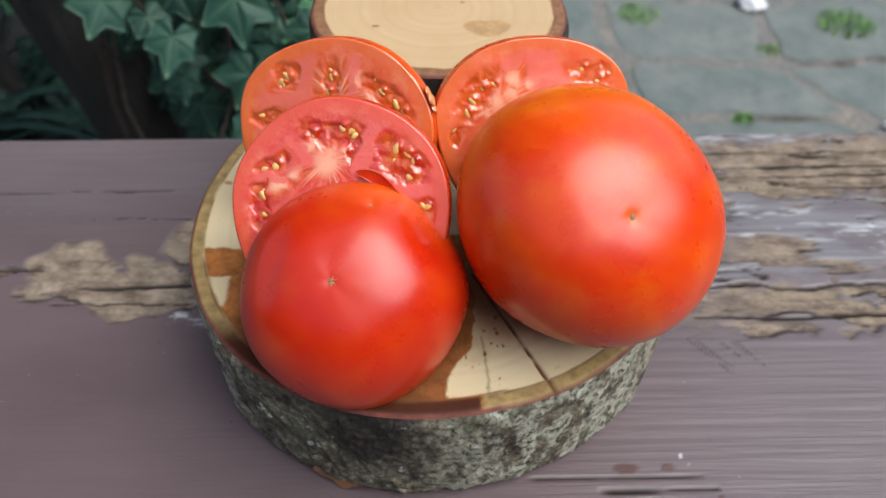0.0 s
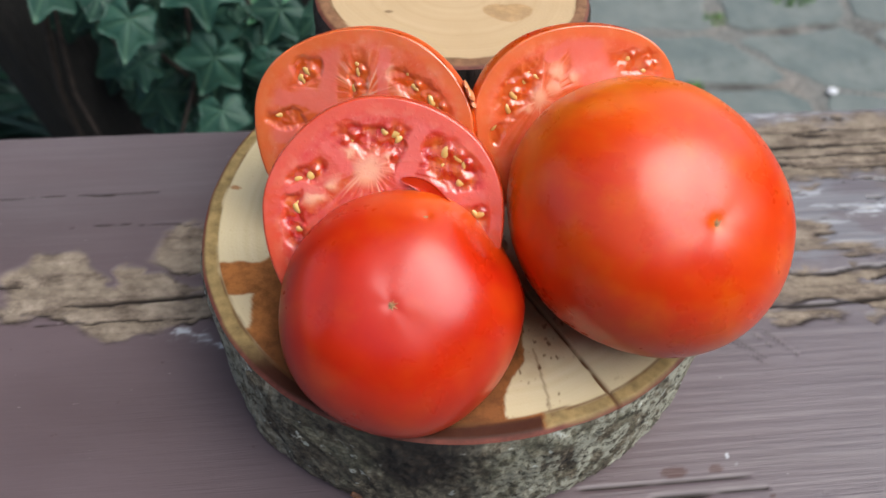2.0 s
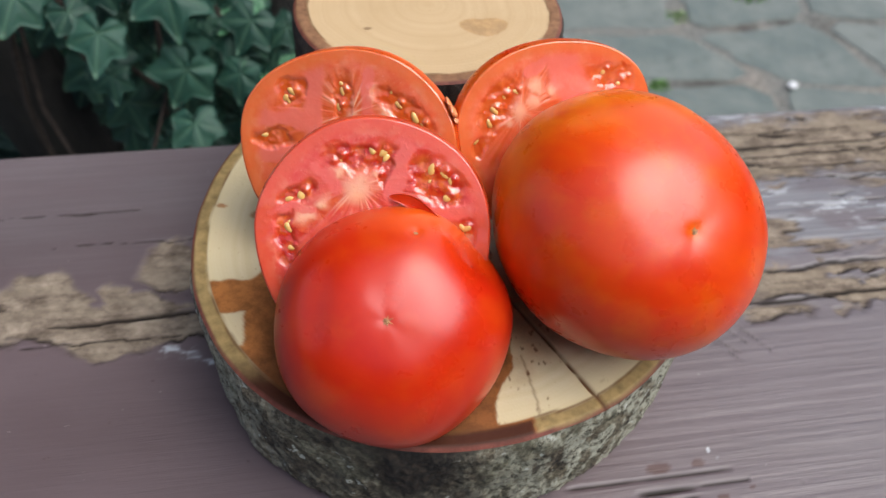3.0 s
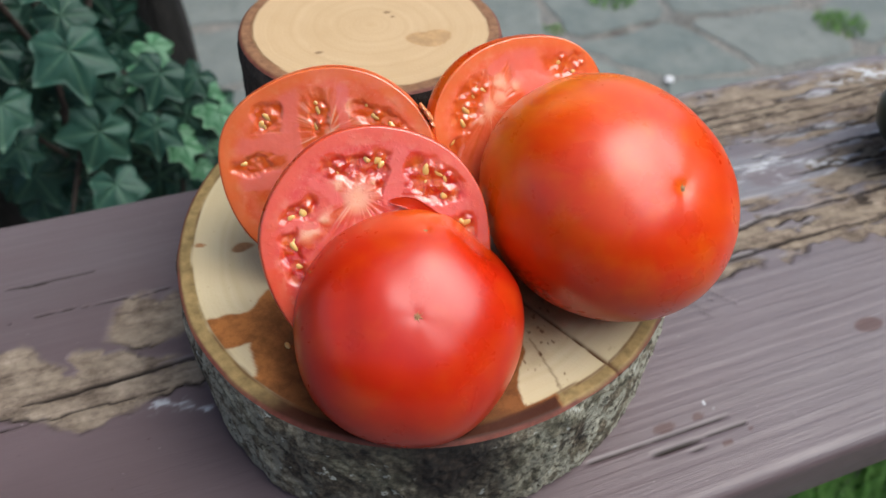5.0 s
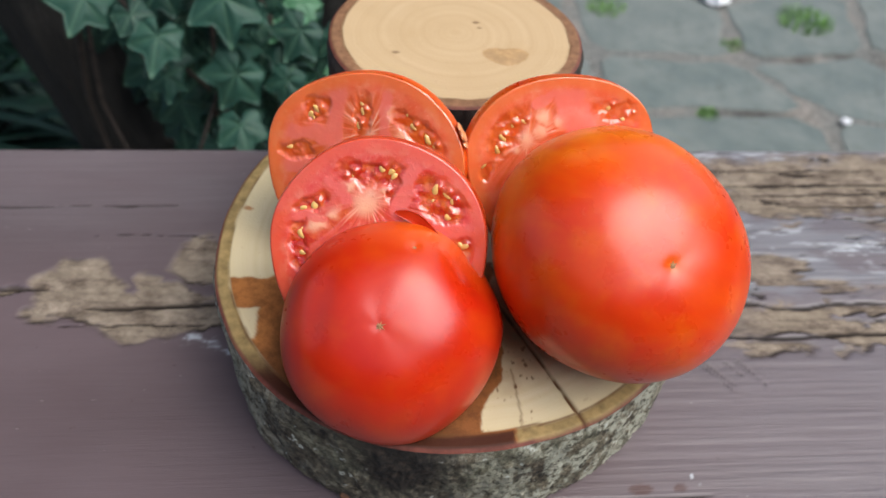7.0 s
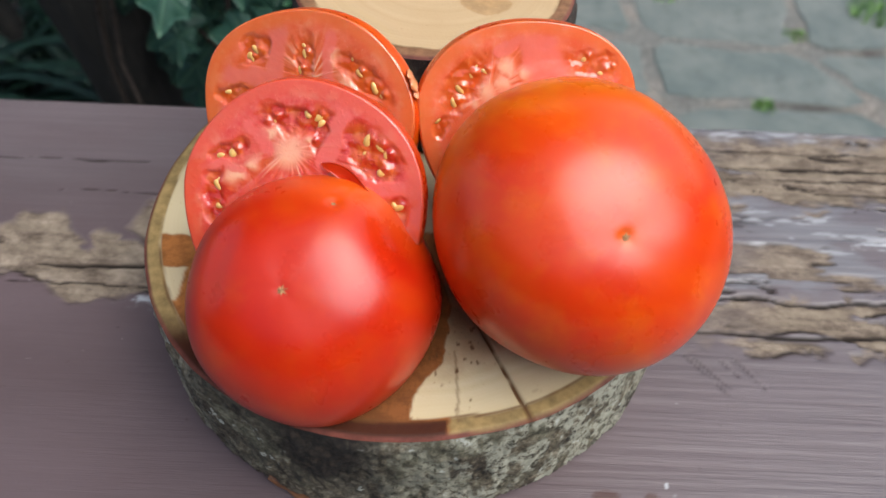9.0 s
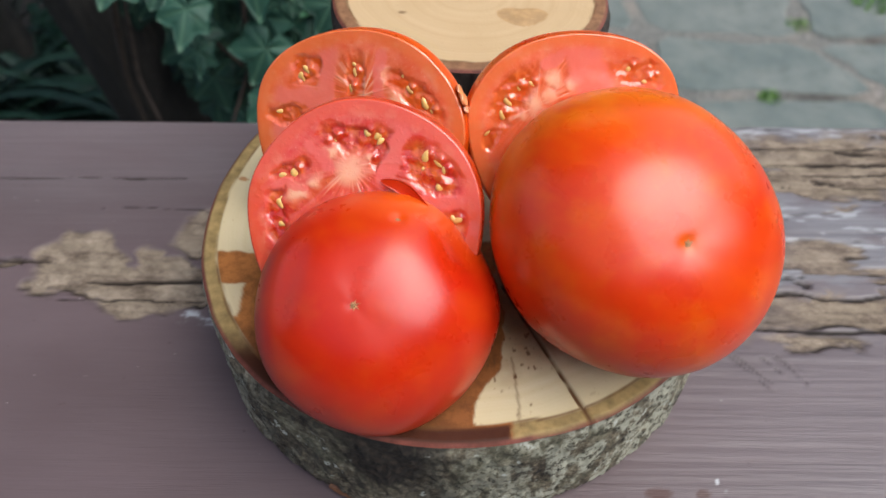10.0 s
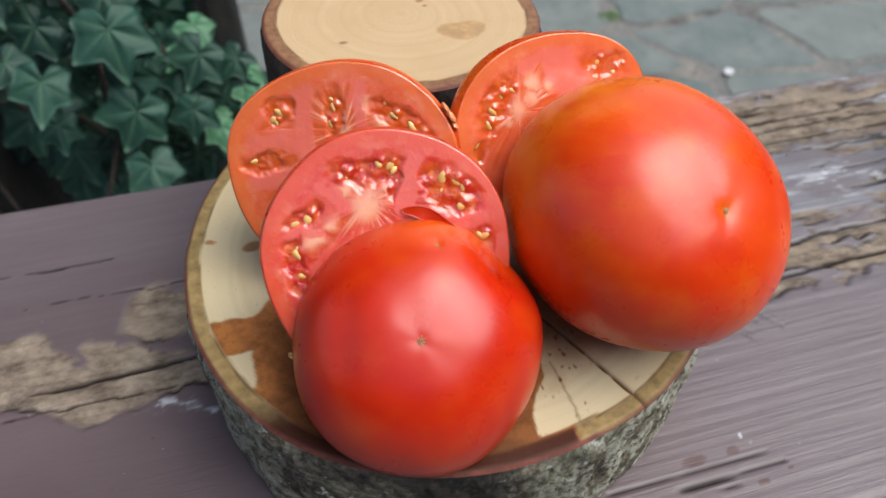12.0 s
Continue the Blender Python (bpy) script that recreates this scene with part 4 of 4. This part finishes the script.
skin_flap(cut)
cut = tomato_slice("salmon-red tomato slice with broad fleshy walls, leaning on the log block", (-0.0368, 0.0330, 0.1112), (-0.235, -0.845, 0.480), 0.0414, 0.0342, 0.046, 0.014, FLESH_SALMON, SKIN,
             [(-22.6, 16.3, 5.8, 4.3, 35), (-3.0, 16.6, 3.5, 8.6, 4), (21.0, 14.8, 11.0, 4.8, -30), (-29.2, -1.2, 7.0, 3.3, -3), (10, -14, 10, 7, 0)],
             [(0.5, 10.8, 3.6), (9.4, 20.5, 3.0), (9.0, 17.0, 2.4), (14.5, 12.4, 4.4), (-27.5, -1.9, 2.4), (0.5, 15.5, 1.4)],
             [(-21.8, 16.8, 1.3), (-23.5, 13.5, 0.8), (-3.0, 19.0, 1.0), (-4.2, 13.0, 0.9), (18.0, 16.0, 1.0), (24.5, 12.1, 1.35), (27.5, 9.8, 1.0)],
             [(-12.9, 27, -14.2, 4, 4.4), (-40, 8, -14, 6, 3.6), (6.5, 26, 7.5, 10, 3.0), (-40, -9, -10, -6, 4.0)], 2.9)
for u, v, size in ((36.3, 18.6, 1.7), (38.0, 16.0, 2.0), (39.4, 12.8, 1.4)):
    bm = bmesh.new()
    bmesh.ops.create_icosphere(bm, subdivisions=3, radius=size / 1000)
    for vert in bm.verts:
        vert.co *= 1 + 0.35 * noise.noise(vert.co * 700 + Vector((u, v, 0)))
    part("pulp", bm, PULP, cut, "torn shred of pale orange pulp").matrix_basis = pose(u / 1000, v / 1000, -0.002, 0, 0, 35) @ Matrix.Diagonal((0.6, 1.3, 1.5, 1))
tomato_slice("salmon-red tomato slice with wet seed chambers beside the whole tomato", (0.0433, 0.0316, 0.1171), (0.077, -0.8858, 0.4576), 0.0392, 0.0297, 0.052, 0.013, FLESH_SALMON, SKIN,
             [(-23.2, 8.0, 11.5, 5.6, 47), (-30.6, -6.0, 3.6, 4.6, -20), (23.4, 15.0, 8.0, 4.4, -16), (16, -12, 12, 8, 0)],
             [(-14.8, 4.1, 5.5), (-8.7, 13.6, 4.0), (-1.3, 12.2, 3.6), (-9.0, 7.5, 4.0), (-20.0, 0.0, 3.0)],
             [(-15.6, 12.2, 1.2), (-20.6, 11.0, 1.0), (-24.7, 6.2, 1.2), (-26.9, 1.6, 1.1), (25.6, 11.6, 1.1), (19.3, 16.6, 1.0), (28.2, 12.8, 0.8)],
             [(2.0, 26, 9.0, 4, 7.5), (-2, 24, -12, 18, 2.5)], 4.3)


def loose_seed():
    bm = bmesh.new()
    bmesh.ops.create_icosphere(bm, subdivisions=2, radius=1)
    bmesh.ops.scale(bm, vec=(0.0010, 0.0017, 0.0007), verts=bm.verts)
    ob = part("tomato_seed", bm, SEED)
    ob.matrix_basis = pose(-0.0678, -0.0118, top_z(-0.0678, -0.0118) + 0.0006, 0, 0, 15)
    tagged(ob, "single pale tomato seed lying on the wet wood", "seed")


loose_seed()


# ---------------------------------------------------------------- dark squash at the far end of the bench
def squash():
    n_v, n_t = 40, 72
    k = np.linspace(0, math.pi, n_v)[:, None]
    th = np.linspace(0, 2 * math.pi, n_t, endpoint=False)[None]
    rib = 1 + 0.02 * np.cos(10 * th) * np.sin(k)
    R = 0.036 * np.sin(k) ** 0.75 * rib + 1e-5
    V = np.stack([0.085 * np.cos(k) + 0 * th, R * np.cos(th), R * np.sin(th)], -1).reshape(-1, 3)
    thing = tagged(new("squash"), "dark green rounded squash lying on the bench", "squash")
    thing.matrix_basis = pose(0.398, 0.070, 0.0365, 0, 0, 8)
    mesh("rind", V, [f[::-1] for f in grid_faces(n_v, n_t, True)], SQUASH, thing)
    v, f = tube([(0.080, 0, 0), (0.092, 0.001, 0.002), (0.104, 0.003, 0.004)], [0.008, 0.006, 0.008], 8)
    mesh("stem", v, f + [[16 + i for i in range(8)]], TWIG, thing)


squash()

# ---------------------------------------------------------------- trees, ivy and strap leaves behind the bench
def tree(label, base, tip, r0, r1, seed):
    thing = tagged(new("tree"), label, "tree", "trees behind the bench")
    a, b = Vector(base), Vector(tip)
    pts, rad = [], []
    for i in range(26):
        t = i / 25
        p = a.lerp(b, t) + Vector((0.02 * math.sin(4 * t + seed), 0.02 * math.cos(3 * t + seed), 0))
        pts.append(p)
        rad.append(r0 * (1 - t) + r1 * t + r0 * 0.5 * math.exp(-t * 14))
    v, f = tube(pts, rad, 48, 0.16, seed)
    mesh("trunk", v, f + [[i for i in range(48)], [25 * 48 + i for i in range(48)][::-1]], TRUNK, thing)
    # limbs and crown stay out of view, added to shade the ivy and block sky
    rg = random.Random(seed)
    V, F, limb = [], [], Vector(tip)
    clumps = []
    for k in range(9):
        ang = rg.uniform(0, 6.28)
        end = limb + Vector((0.75 * math.cos(ang) - 0.25, 0.55 * math.sin(ang) + 0.45, rg.uniform(0.1, 0.8)))
        lv, lf = tube([limb - Vector((0, 0, 0.1)), limb.lerp(end, 0.5) + Vector((0, 0, 0.06)), end], [r1 * 0.45, r1 * 0.28, r1 * 0.10], 8, 0.1, k)
        mesh("limb", lv, lf, TRUNK, thing)
        clumps += [limb.lerp(end, t) for t in (0.4, 0.65, 0.85, 1.0)]
    for c in clumps:
        for _ in range(75):
            d = Vector((rg.gauss(0, 0.16), rg.gauss(0, 0.16), rg.gauss(0, 0.11)))
            n = Vector((rg.uniform(-0.8, 0.8), rg.uniform(-0.8, 0.8), 1)).normalized()
            u = n.cross(Vector((math.cos(rg.uniform(0, 6.28)), math.sin(rg.uniform(0, 6.28)), 0.1))).normalized()
            w, size, k = n.cross(u), rg.uniform(0.035, 0.065), len(V)
            p = c + d
            V += [p - u * size, p + w * size * 0.55 - n * 0.008, p + u * size * 1.2 - n * 0.02, p - w * size * 0.55 - n * 0.008, p - n * 0.004]
            F += [[k, k + 1, k + 4], [k + 1, k + 2, k + 4], [k + 2, k + 3, k + 4], [k + 3, k, k + 4]]
    mesh("crown", V, F, IVY, thing, "loose crown of small dark green leaves, unseen, added for shade", smooth=False)
    return thing


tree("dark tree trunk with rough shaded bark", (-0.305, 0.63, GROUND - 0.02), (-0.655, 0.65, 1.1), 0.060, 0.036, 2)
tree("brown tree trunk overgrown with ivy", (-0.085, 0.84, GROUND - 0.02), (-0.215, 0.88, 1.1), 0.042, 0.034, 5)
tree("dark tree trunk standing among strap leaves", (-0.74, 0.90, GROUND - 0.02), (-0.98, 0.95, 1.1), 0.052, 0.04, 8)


def ivy_mesh(name, size, lobes, seed):
    """A five-pointed leaf, folded along its ribs, with a thin edge."""
    rng = random.Random(seed)
    outline = []
    for deg, r in lobes:
        outline.append((radians(deg + (rng.uniform(-3, 3) if abs(deg) < 180 else 0)), r * rng.uniform(0.92, 1.08)))
    n_t, n_r = 72, 7
    V, vein = [], []
    angs = [o[0] for o in outline]
    for i in range(n_r):
        k = i / (n_r - 1)
        for j in range(n_t):
            a = -math.pi + 2 * math.pi * j / n_t
            for q in range(len(outline) - 1):
                if angs[q] <= a <= angs[q + 1]:
                    break
            t = min(max((a - angs[q]) / (angs[q + 1] - angs[q]), 0.0), 1.0)
            t = t ** 1.5 if outline[q][1] < outline[q + 1][1] else 1 - (1 - t) ** 1.5
            r = size * k * (outline[q][1] * (1 - t) + outline[q + 1][1] * t)
            x, y = r * math.sin(a), r * math.cos(a)
            near = min(abs(a - b) * max(k, 0.05) for b in (0, radians(58), radians(-58), radians(118), radians(-118)))
            z = size * (0.16 * min(near * 2, 0.5) - 0.20 * k * k + 0.05 * math.sin(5 * a + seed) * k)
            V.append((x, y, z))
            vein.append(max(0.0, 1 - near * 22) * (0.8 if k > 0.02 else 0.8))
    top = len(V)
    W = [(x, y, z - 0.0006) for x, y, z in V]
    f = grid_faces(n_r, n_t, True)
    last = (n_r - 1) * n_t
    faces = f + [[i + top for i in q[::-1]] for q in f] + [[last + j, last + top + j, last + top + (j + 1) % n_t, last + (j + 1) % n_t] for j in range(n_t)]
    me = bpy.data.meshes.new(name)
    me.from_pydata(V + W, [], faces)
    me.attributes.new("vein", "FLOAT", "POINT").data.foreach_set("value", vein + vein)
    me.polygons.foreach_set("use_smooth", [True] * len(me.polygons))
    return me


LOBES = [(-180, 0.14), (-158, 0.58), (-118, 0.84), (-90, 0.66), (-58, 1.04), (-29, 0.72), (0, 1.30), (29, 0.72), (58, 1.04), (90, 0.66), (118, 0.84), (158, 0.58), (180, 0.14)]


ivy_shapes = []
for k in range(5):
    me = ivy_mesh("leaf", 0.036, LOBES, k)
    me.materials.append(IVY)
    ivy_shapes.append(me)
young_shape = ivy_mesh("leaf", 0.026, LOBES, 9)
young_shape.materials.append(IVY_YOUNG)
dead_shape = ivy_mesh("leaf", 0.030, LOBES, 12)
dead_shape.materials.append(DEAD)

ivy = tagged(new("ivy"), "dark green ivy with five-pointed leaves hanging from its vines", "ivy plant")
rng = random.Random(11)


def beside_path(p):
    """Whether a leaf stays on the shaded side, clear of the paving that shows past the log block."""
    k = 0.60 / (p[1] + 0.18)
    x, z = -0.065 + (p[0] + 0.065) * k, 0.27 + (p[2] - 0.27) * k
    return x < -0.135 + (0.012 - z) * 0.75


def off_trunk(p):
    """Whether a leaf hangs clear of the dark leaning trunk."""
    k = 0.65 / (p[1] + 0.20)
    x, z = p[0] * k, 0.278 + (p[2] - 0.278) * k
    return p[1] > 0.66 or x > -0.325 + max(0.0, -0.07 - z) * 0.5


def leaf_at(shape, at, facing, spin, size, parent):
    if not (beside_path(at) and off_trunk(at)):
        return None
    ob = new("leaf", shape)
    ob.parent = parent
    ob.matrix_basis = turn_to(at, facing) @ Matrix.Rotation(radians(spin), 4, "Z") @ Matrix.Scale(size, 4)
    return ob


vines = []
for k in range(13):
    x = -0.33 + 0.25 * k / 12 + rng.uniform(-0.02, 0.02)
    y = 0.52 + rng.uniform(-0.05, 0.07)
    pts = [Vector((x + 0.05 * math.sin(0.7 * i + k) + rng.uniform(-0.012, 0.012), y + 0.04 * math.cos(0.9 * i + 2 * k) - 0.010 * i, 0.30 - 0.082 * i)) for i in range(15)]
    if k > 9:
        pts = [p for p in pts if p.z < -0.16]
    pts.append(Vector((pts[-1].x, pts[-1].y, GROUND)))
    vines.append(pts)
    v, f = tube(pts, [rng.uniform(0.0018, 0.0034)] * len(pts), 7, 0.2, k)
    mesh("vine", v, f, TWIG, ivy)
# the larger leaves that hang towards the bench
for at, spin, size in (((-0.236, 0.392, -0.045), 160, 1.15), ((-0.178, 0.418, -0.020), 185, 1.55), ((-0.115, 0.44, -0.065), 150, 1.2), ((-0.262, 0.44, 0.015), 200, 1.1),
                       ((-0.140, 0.455, 0.010), 210, 1.2), ((-0.130, 0.415, -0.105), 175, 1.05), ((-0.085, 0.47, -0.09), 140, 0.9), ((-0.245, 0.412, -0.100), 185, 0.9)):
    leaf_at(ivy_shapes[rng.randrange(5)], at, (rng.uniform(-0.25, 0.25), -0.78, 0.62 + rng.uniform(-0.1, 0.2)), spin, size * 0.70, ivy)
for k in range(340):
    pts = vines[k % len(vines)]
    i = rng.randrange(len(pts) - 2)
    p = pts[i].lerp(pts[i + 1], rng.random()) + Vector((rng.uniform(-0.045, 0.045), rng.uniform(-0.055, 0.03), rng.uniform(-0.03, 0.03)))
    p.y = max(p.y, 0.36)
    shape = ivy_shapes[rng.randrange(5)] if rng.random() < 0.975 or p.y < 0.45 else dead_shape
    leaf_at(shape, p, (rng.uniform(-0.5, 0.5), -1.0, rng.uniform(0.1, 1.1)), 180 + rng.uniform(-50, 50), rng.uniform(0.45, 1.0), ivy)
# extra leaves added as dark backing, standing for shade in the ivy's gaps
for k in range(560):
    p = (rng.uniform(-0.40, -0.05), rng.uniform(0.58, 0.74), rng.uniform(-0.75, 0.25)) if k < 400 else (rng.uniform(-0.62, -0.06), rng.uniform(0.74, 1.0), rng.uniform(GROUND + 0.02, -0.28))
    leaf_at(ivy_shapes[rng.randrange(5)], p, (rng.uniform(-0.7, 0.7), -1.0, rng.uniform(-0.1, 0.9)), 180 + rng.uniform(-70, 70), rng.uniform(0.8, 1.3), ivy)
for k in range(40):
    leaf_at(young_shape, (rng.uniform(-0.72, -0.52), rng.uniform(0.86, 1.15), rng.uniform(-0.45, -0.10)), (rng.uniform(-0.6, 0.6), -0.8, 0.6), rng.uniform(120, 240), rng.uniform(0.9, 1.7), ivy)
for k in range(26):
    leaf_at(young_shape, (rng.uniform(-0.14, -0.06), rng.uniform(0.44, 0.54), rng.uniform(-0.18, -0.06)), (rng.uniform(-0.3, 0.3), -0.7, 0.8), rng.uniform(120, 240), rng.uniform(0.5, 0.9), ivy)


def strap_plant(cx, cy, count, seed, reach, low, tall, way=1.5, wide=1.3):
    rg = random.Random(seed)
    plant = tagged(new("strap_plant"), "clump of long arching dark green strap leaves behind the bench", "plant", "strap-leaved plants")
    for _ in range(count):
        a = rg.gauss(way, wide)
        r = reach * rg.uniform(0.6, 1.1)
        h = rg.uniform(low, tall) * 0.95
        x0, y0 = cx + rg.uniform(-0.06, 0.06), cy + rg.uniform(-0.06, 0.06)
        V = []
        for i in range(13):
            t = i / 12
            x, y = x0 + math.cos(a) * r * t ** 1.3, y0 + math.sin(a) * r * t ** 1.3
            z = GROUND + h * (1.75 * t - 1.05 * t ** 2.4)
            w = 0.016 * (1 - t ** 3) + 0.0008
            px, py = -math.sin(a) * w, math.cos(a) * w
            V += [(x - px, y - py, z + 0.004), (x, y, z), (x + px, y + py, z + 0.004), (x, y, z - 0.0012)]
        mesh("leaf", V, grid_faces(13, 4, True), STRAP, plant)


strap_plant(-0.95, 0.74, 60, 3, 0.55, 0.48, 0.66, 0.2, 0.6)
strap_plant(-0.56, 0.80, 60, 4, 0.50, 0.50, 0.66, 3.0, 0.5)
strap_plant(-1.15, 1.25, 50, 6, 0.55, 0.55, 0.80)

# ---------------------------------------------------------------- small things on the ground
def scrap(at, size, seed, label, category):
    bm = bmesh.new()
    bmesh.ops.create_icosphere(bm, subdivisions=3, radius=size)
    for v in bm.verts:
        v.co *= 1 + 0.5 * noise.noise(v.co * (1.6 / size) + Vector((seed, 0, 0)))
        v.co.z = max(v.co.z * 0.5, -size * 0.22)
    ob = part(category.replace(" ", "_"), bm, WHITE, smooth=False)
    ob.location = (*at, GROUND + 0.010 + size * 0.22)
    tagged(ob, label, category)


scrap((1.08, 2.03), 0.045, 1, "crumpled white paper scrap on the flagstones", "paper scrap")
scrap((1.235, 1.34), 0.013, 4, "small white pebble on a flagstone", "pebble")


def grass(name, spots, label, seed, lift=0.0):
    rg = random.Random(seed)
    V, F = [], []
    for cx, cy, spread, count, tall in spots:
        for _ in range(count):
            a, d = rg.uniform(0, 6.28), spread * math.sqrt(rg.random())
            x, y, b = cx + d * math.cos(a), cy + d * math.sin(a), rg.uniform(0, 6.28)
            h, w, lean = tall * rg.uniform(0.4, 1.1), rg.uniform(0.002, 0.0045), rg.uniform(0.1, 0.7)
            k = len(V)
            for t in (0, 0.4, 0.75, 1):
                ww = w * (1 - t * 0.9)
                bx, by = x + math.cos(b) * h * lean * t * t, y + math.sin(b) * h * lean * t * t
                V += [(bx - math.sin(b) * ww, by + math.cos(b) * ww, GROUND + lift + h * t), (bx + math.sin(b) * ww, by - math.cos(b) * ww, GROUND + lift + h * t)]
            F += [[k, k + 1, k + 3, k + 2], [k + 2, k + 3, k + 5, k + 4], [k + 4, k + 5, k + 7, k + 6]]
    ob = mesh(name, V, F, GRASS, smooth=False)
    tagged(ob, label, "grass", kind="stuff")


grass("grass", [(1.35, 1.90, 0.09, 260, 0.035), (2.02, 1.48, 0.09, 260, 0.035), (0.69, 1.98, 0.07, 160, 0.03), (0.853, 1.38, 0.03, 60, 0.02), (1.95, 2.05, 0.09, 160, 0.03), (2.45, 1.70, 0.12, 260, 0.035),
               (1.05, 1.75, 0.04, 60, 0.02), (2.2, 1.2, 0.06, 100, 0.03)], "tufts of green grass in the joints of the paving", 8)
grass("lawn", [(0.85, 0.08, 0.20, 2200, 0.10), (1.15, 0.10, 0.20, 1500, 0.10), (0.6, 0.0, 0.15, 600, 0.08)], "bright green grass under the bench", 9)

# ---------------------------------------------------------------- paving
paving = tagged(new("pavement"), "irregular grey-green flagstones with wide gritty joints", "pavement", kind="structure")


def flagstones():
    rg = random.Random(23)
    nx, ny, sx, sy = 11, 9, 0.44, 0.39
    x0, y0 = -0.66, 0.54
    corner = {}
    for i in range(nx + 1):
        for j in range(ny + 1):
            corner[i, j] = Vector((x0 + i * sx + rg.uniform(-0.10, 0.10), y0 + j * sy + rg.uniform(-0.07, 0.07), 0))
    for i in range(nx):
        for j in range(ny):
            quad = [corner[i, j], corner[i + 1, j], corner[i + 1, j + 1], corner[i, j + 1]]
            mid = sum(quad, Vector()) / 4
            ring = []
            for q in range(4):
                a, b = quad[q], quad[(q + 1) % 4]
                for t in (0.12, 0.38, 0.62, 0.88):
                    p = a.lerp(b, t)
                    p = mid + (p - mid) * (1 - rg.uniform(0.006, 0.040) / (p - mid).length)
                    ring.append(p - mid)
            n = len(ring)
            tilt = rg.uniform(-0.01, 0.01), rg.uniform(-0.01, 0.01)
            V = [(p.x, p.y, -0.03) for p in ring] + [(p.x, p.y, 0.0005) for p in ring] + [(p.x * 0.98, p.y * 0.98, 0.0035 + p.x * tilt[0] + p.y * tilt[1]) for p in ring]
            faces = [[k, (k + 1) % n, n + (k + 1) % n, n + k] for k in range(n)] + [[n + k, n + (k + 1) % n, 2 * n + (k + 1) % n, 2 * n + k] for k in range(n)] + [[2 * n + k for k in range(n)]]
            ob = mesh("flagstone", V, faces, SLAB, paving, smooth=False)
            ob.location = (mid.x, mid.y, GROUND)


flagstones()
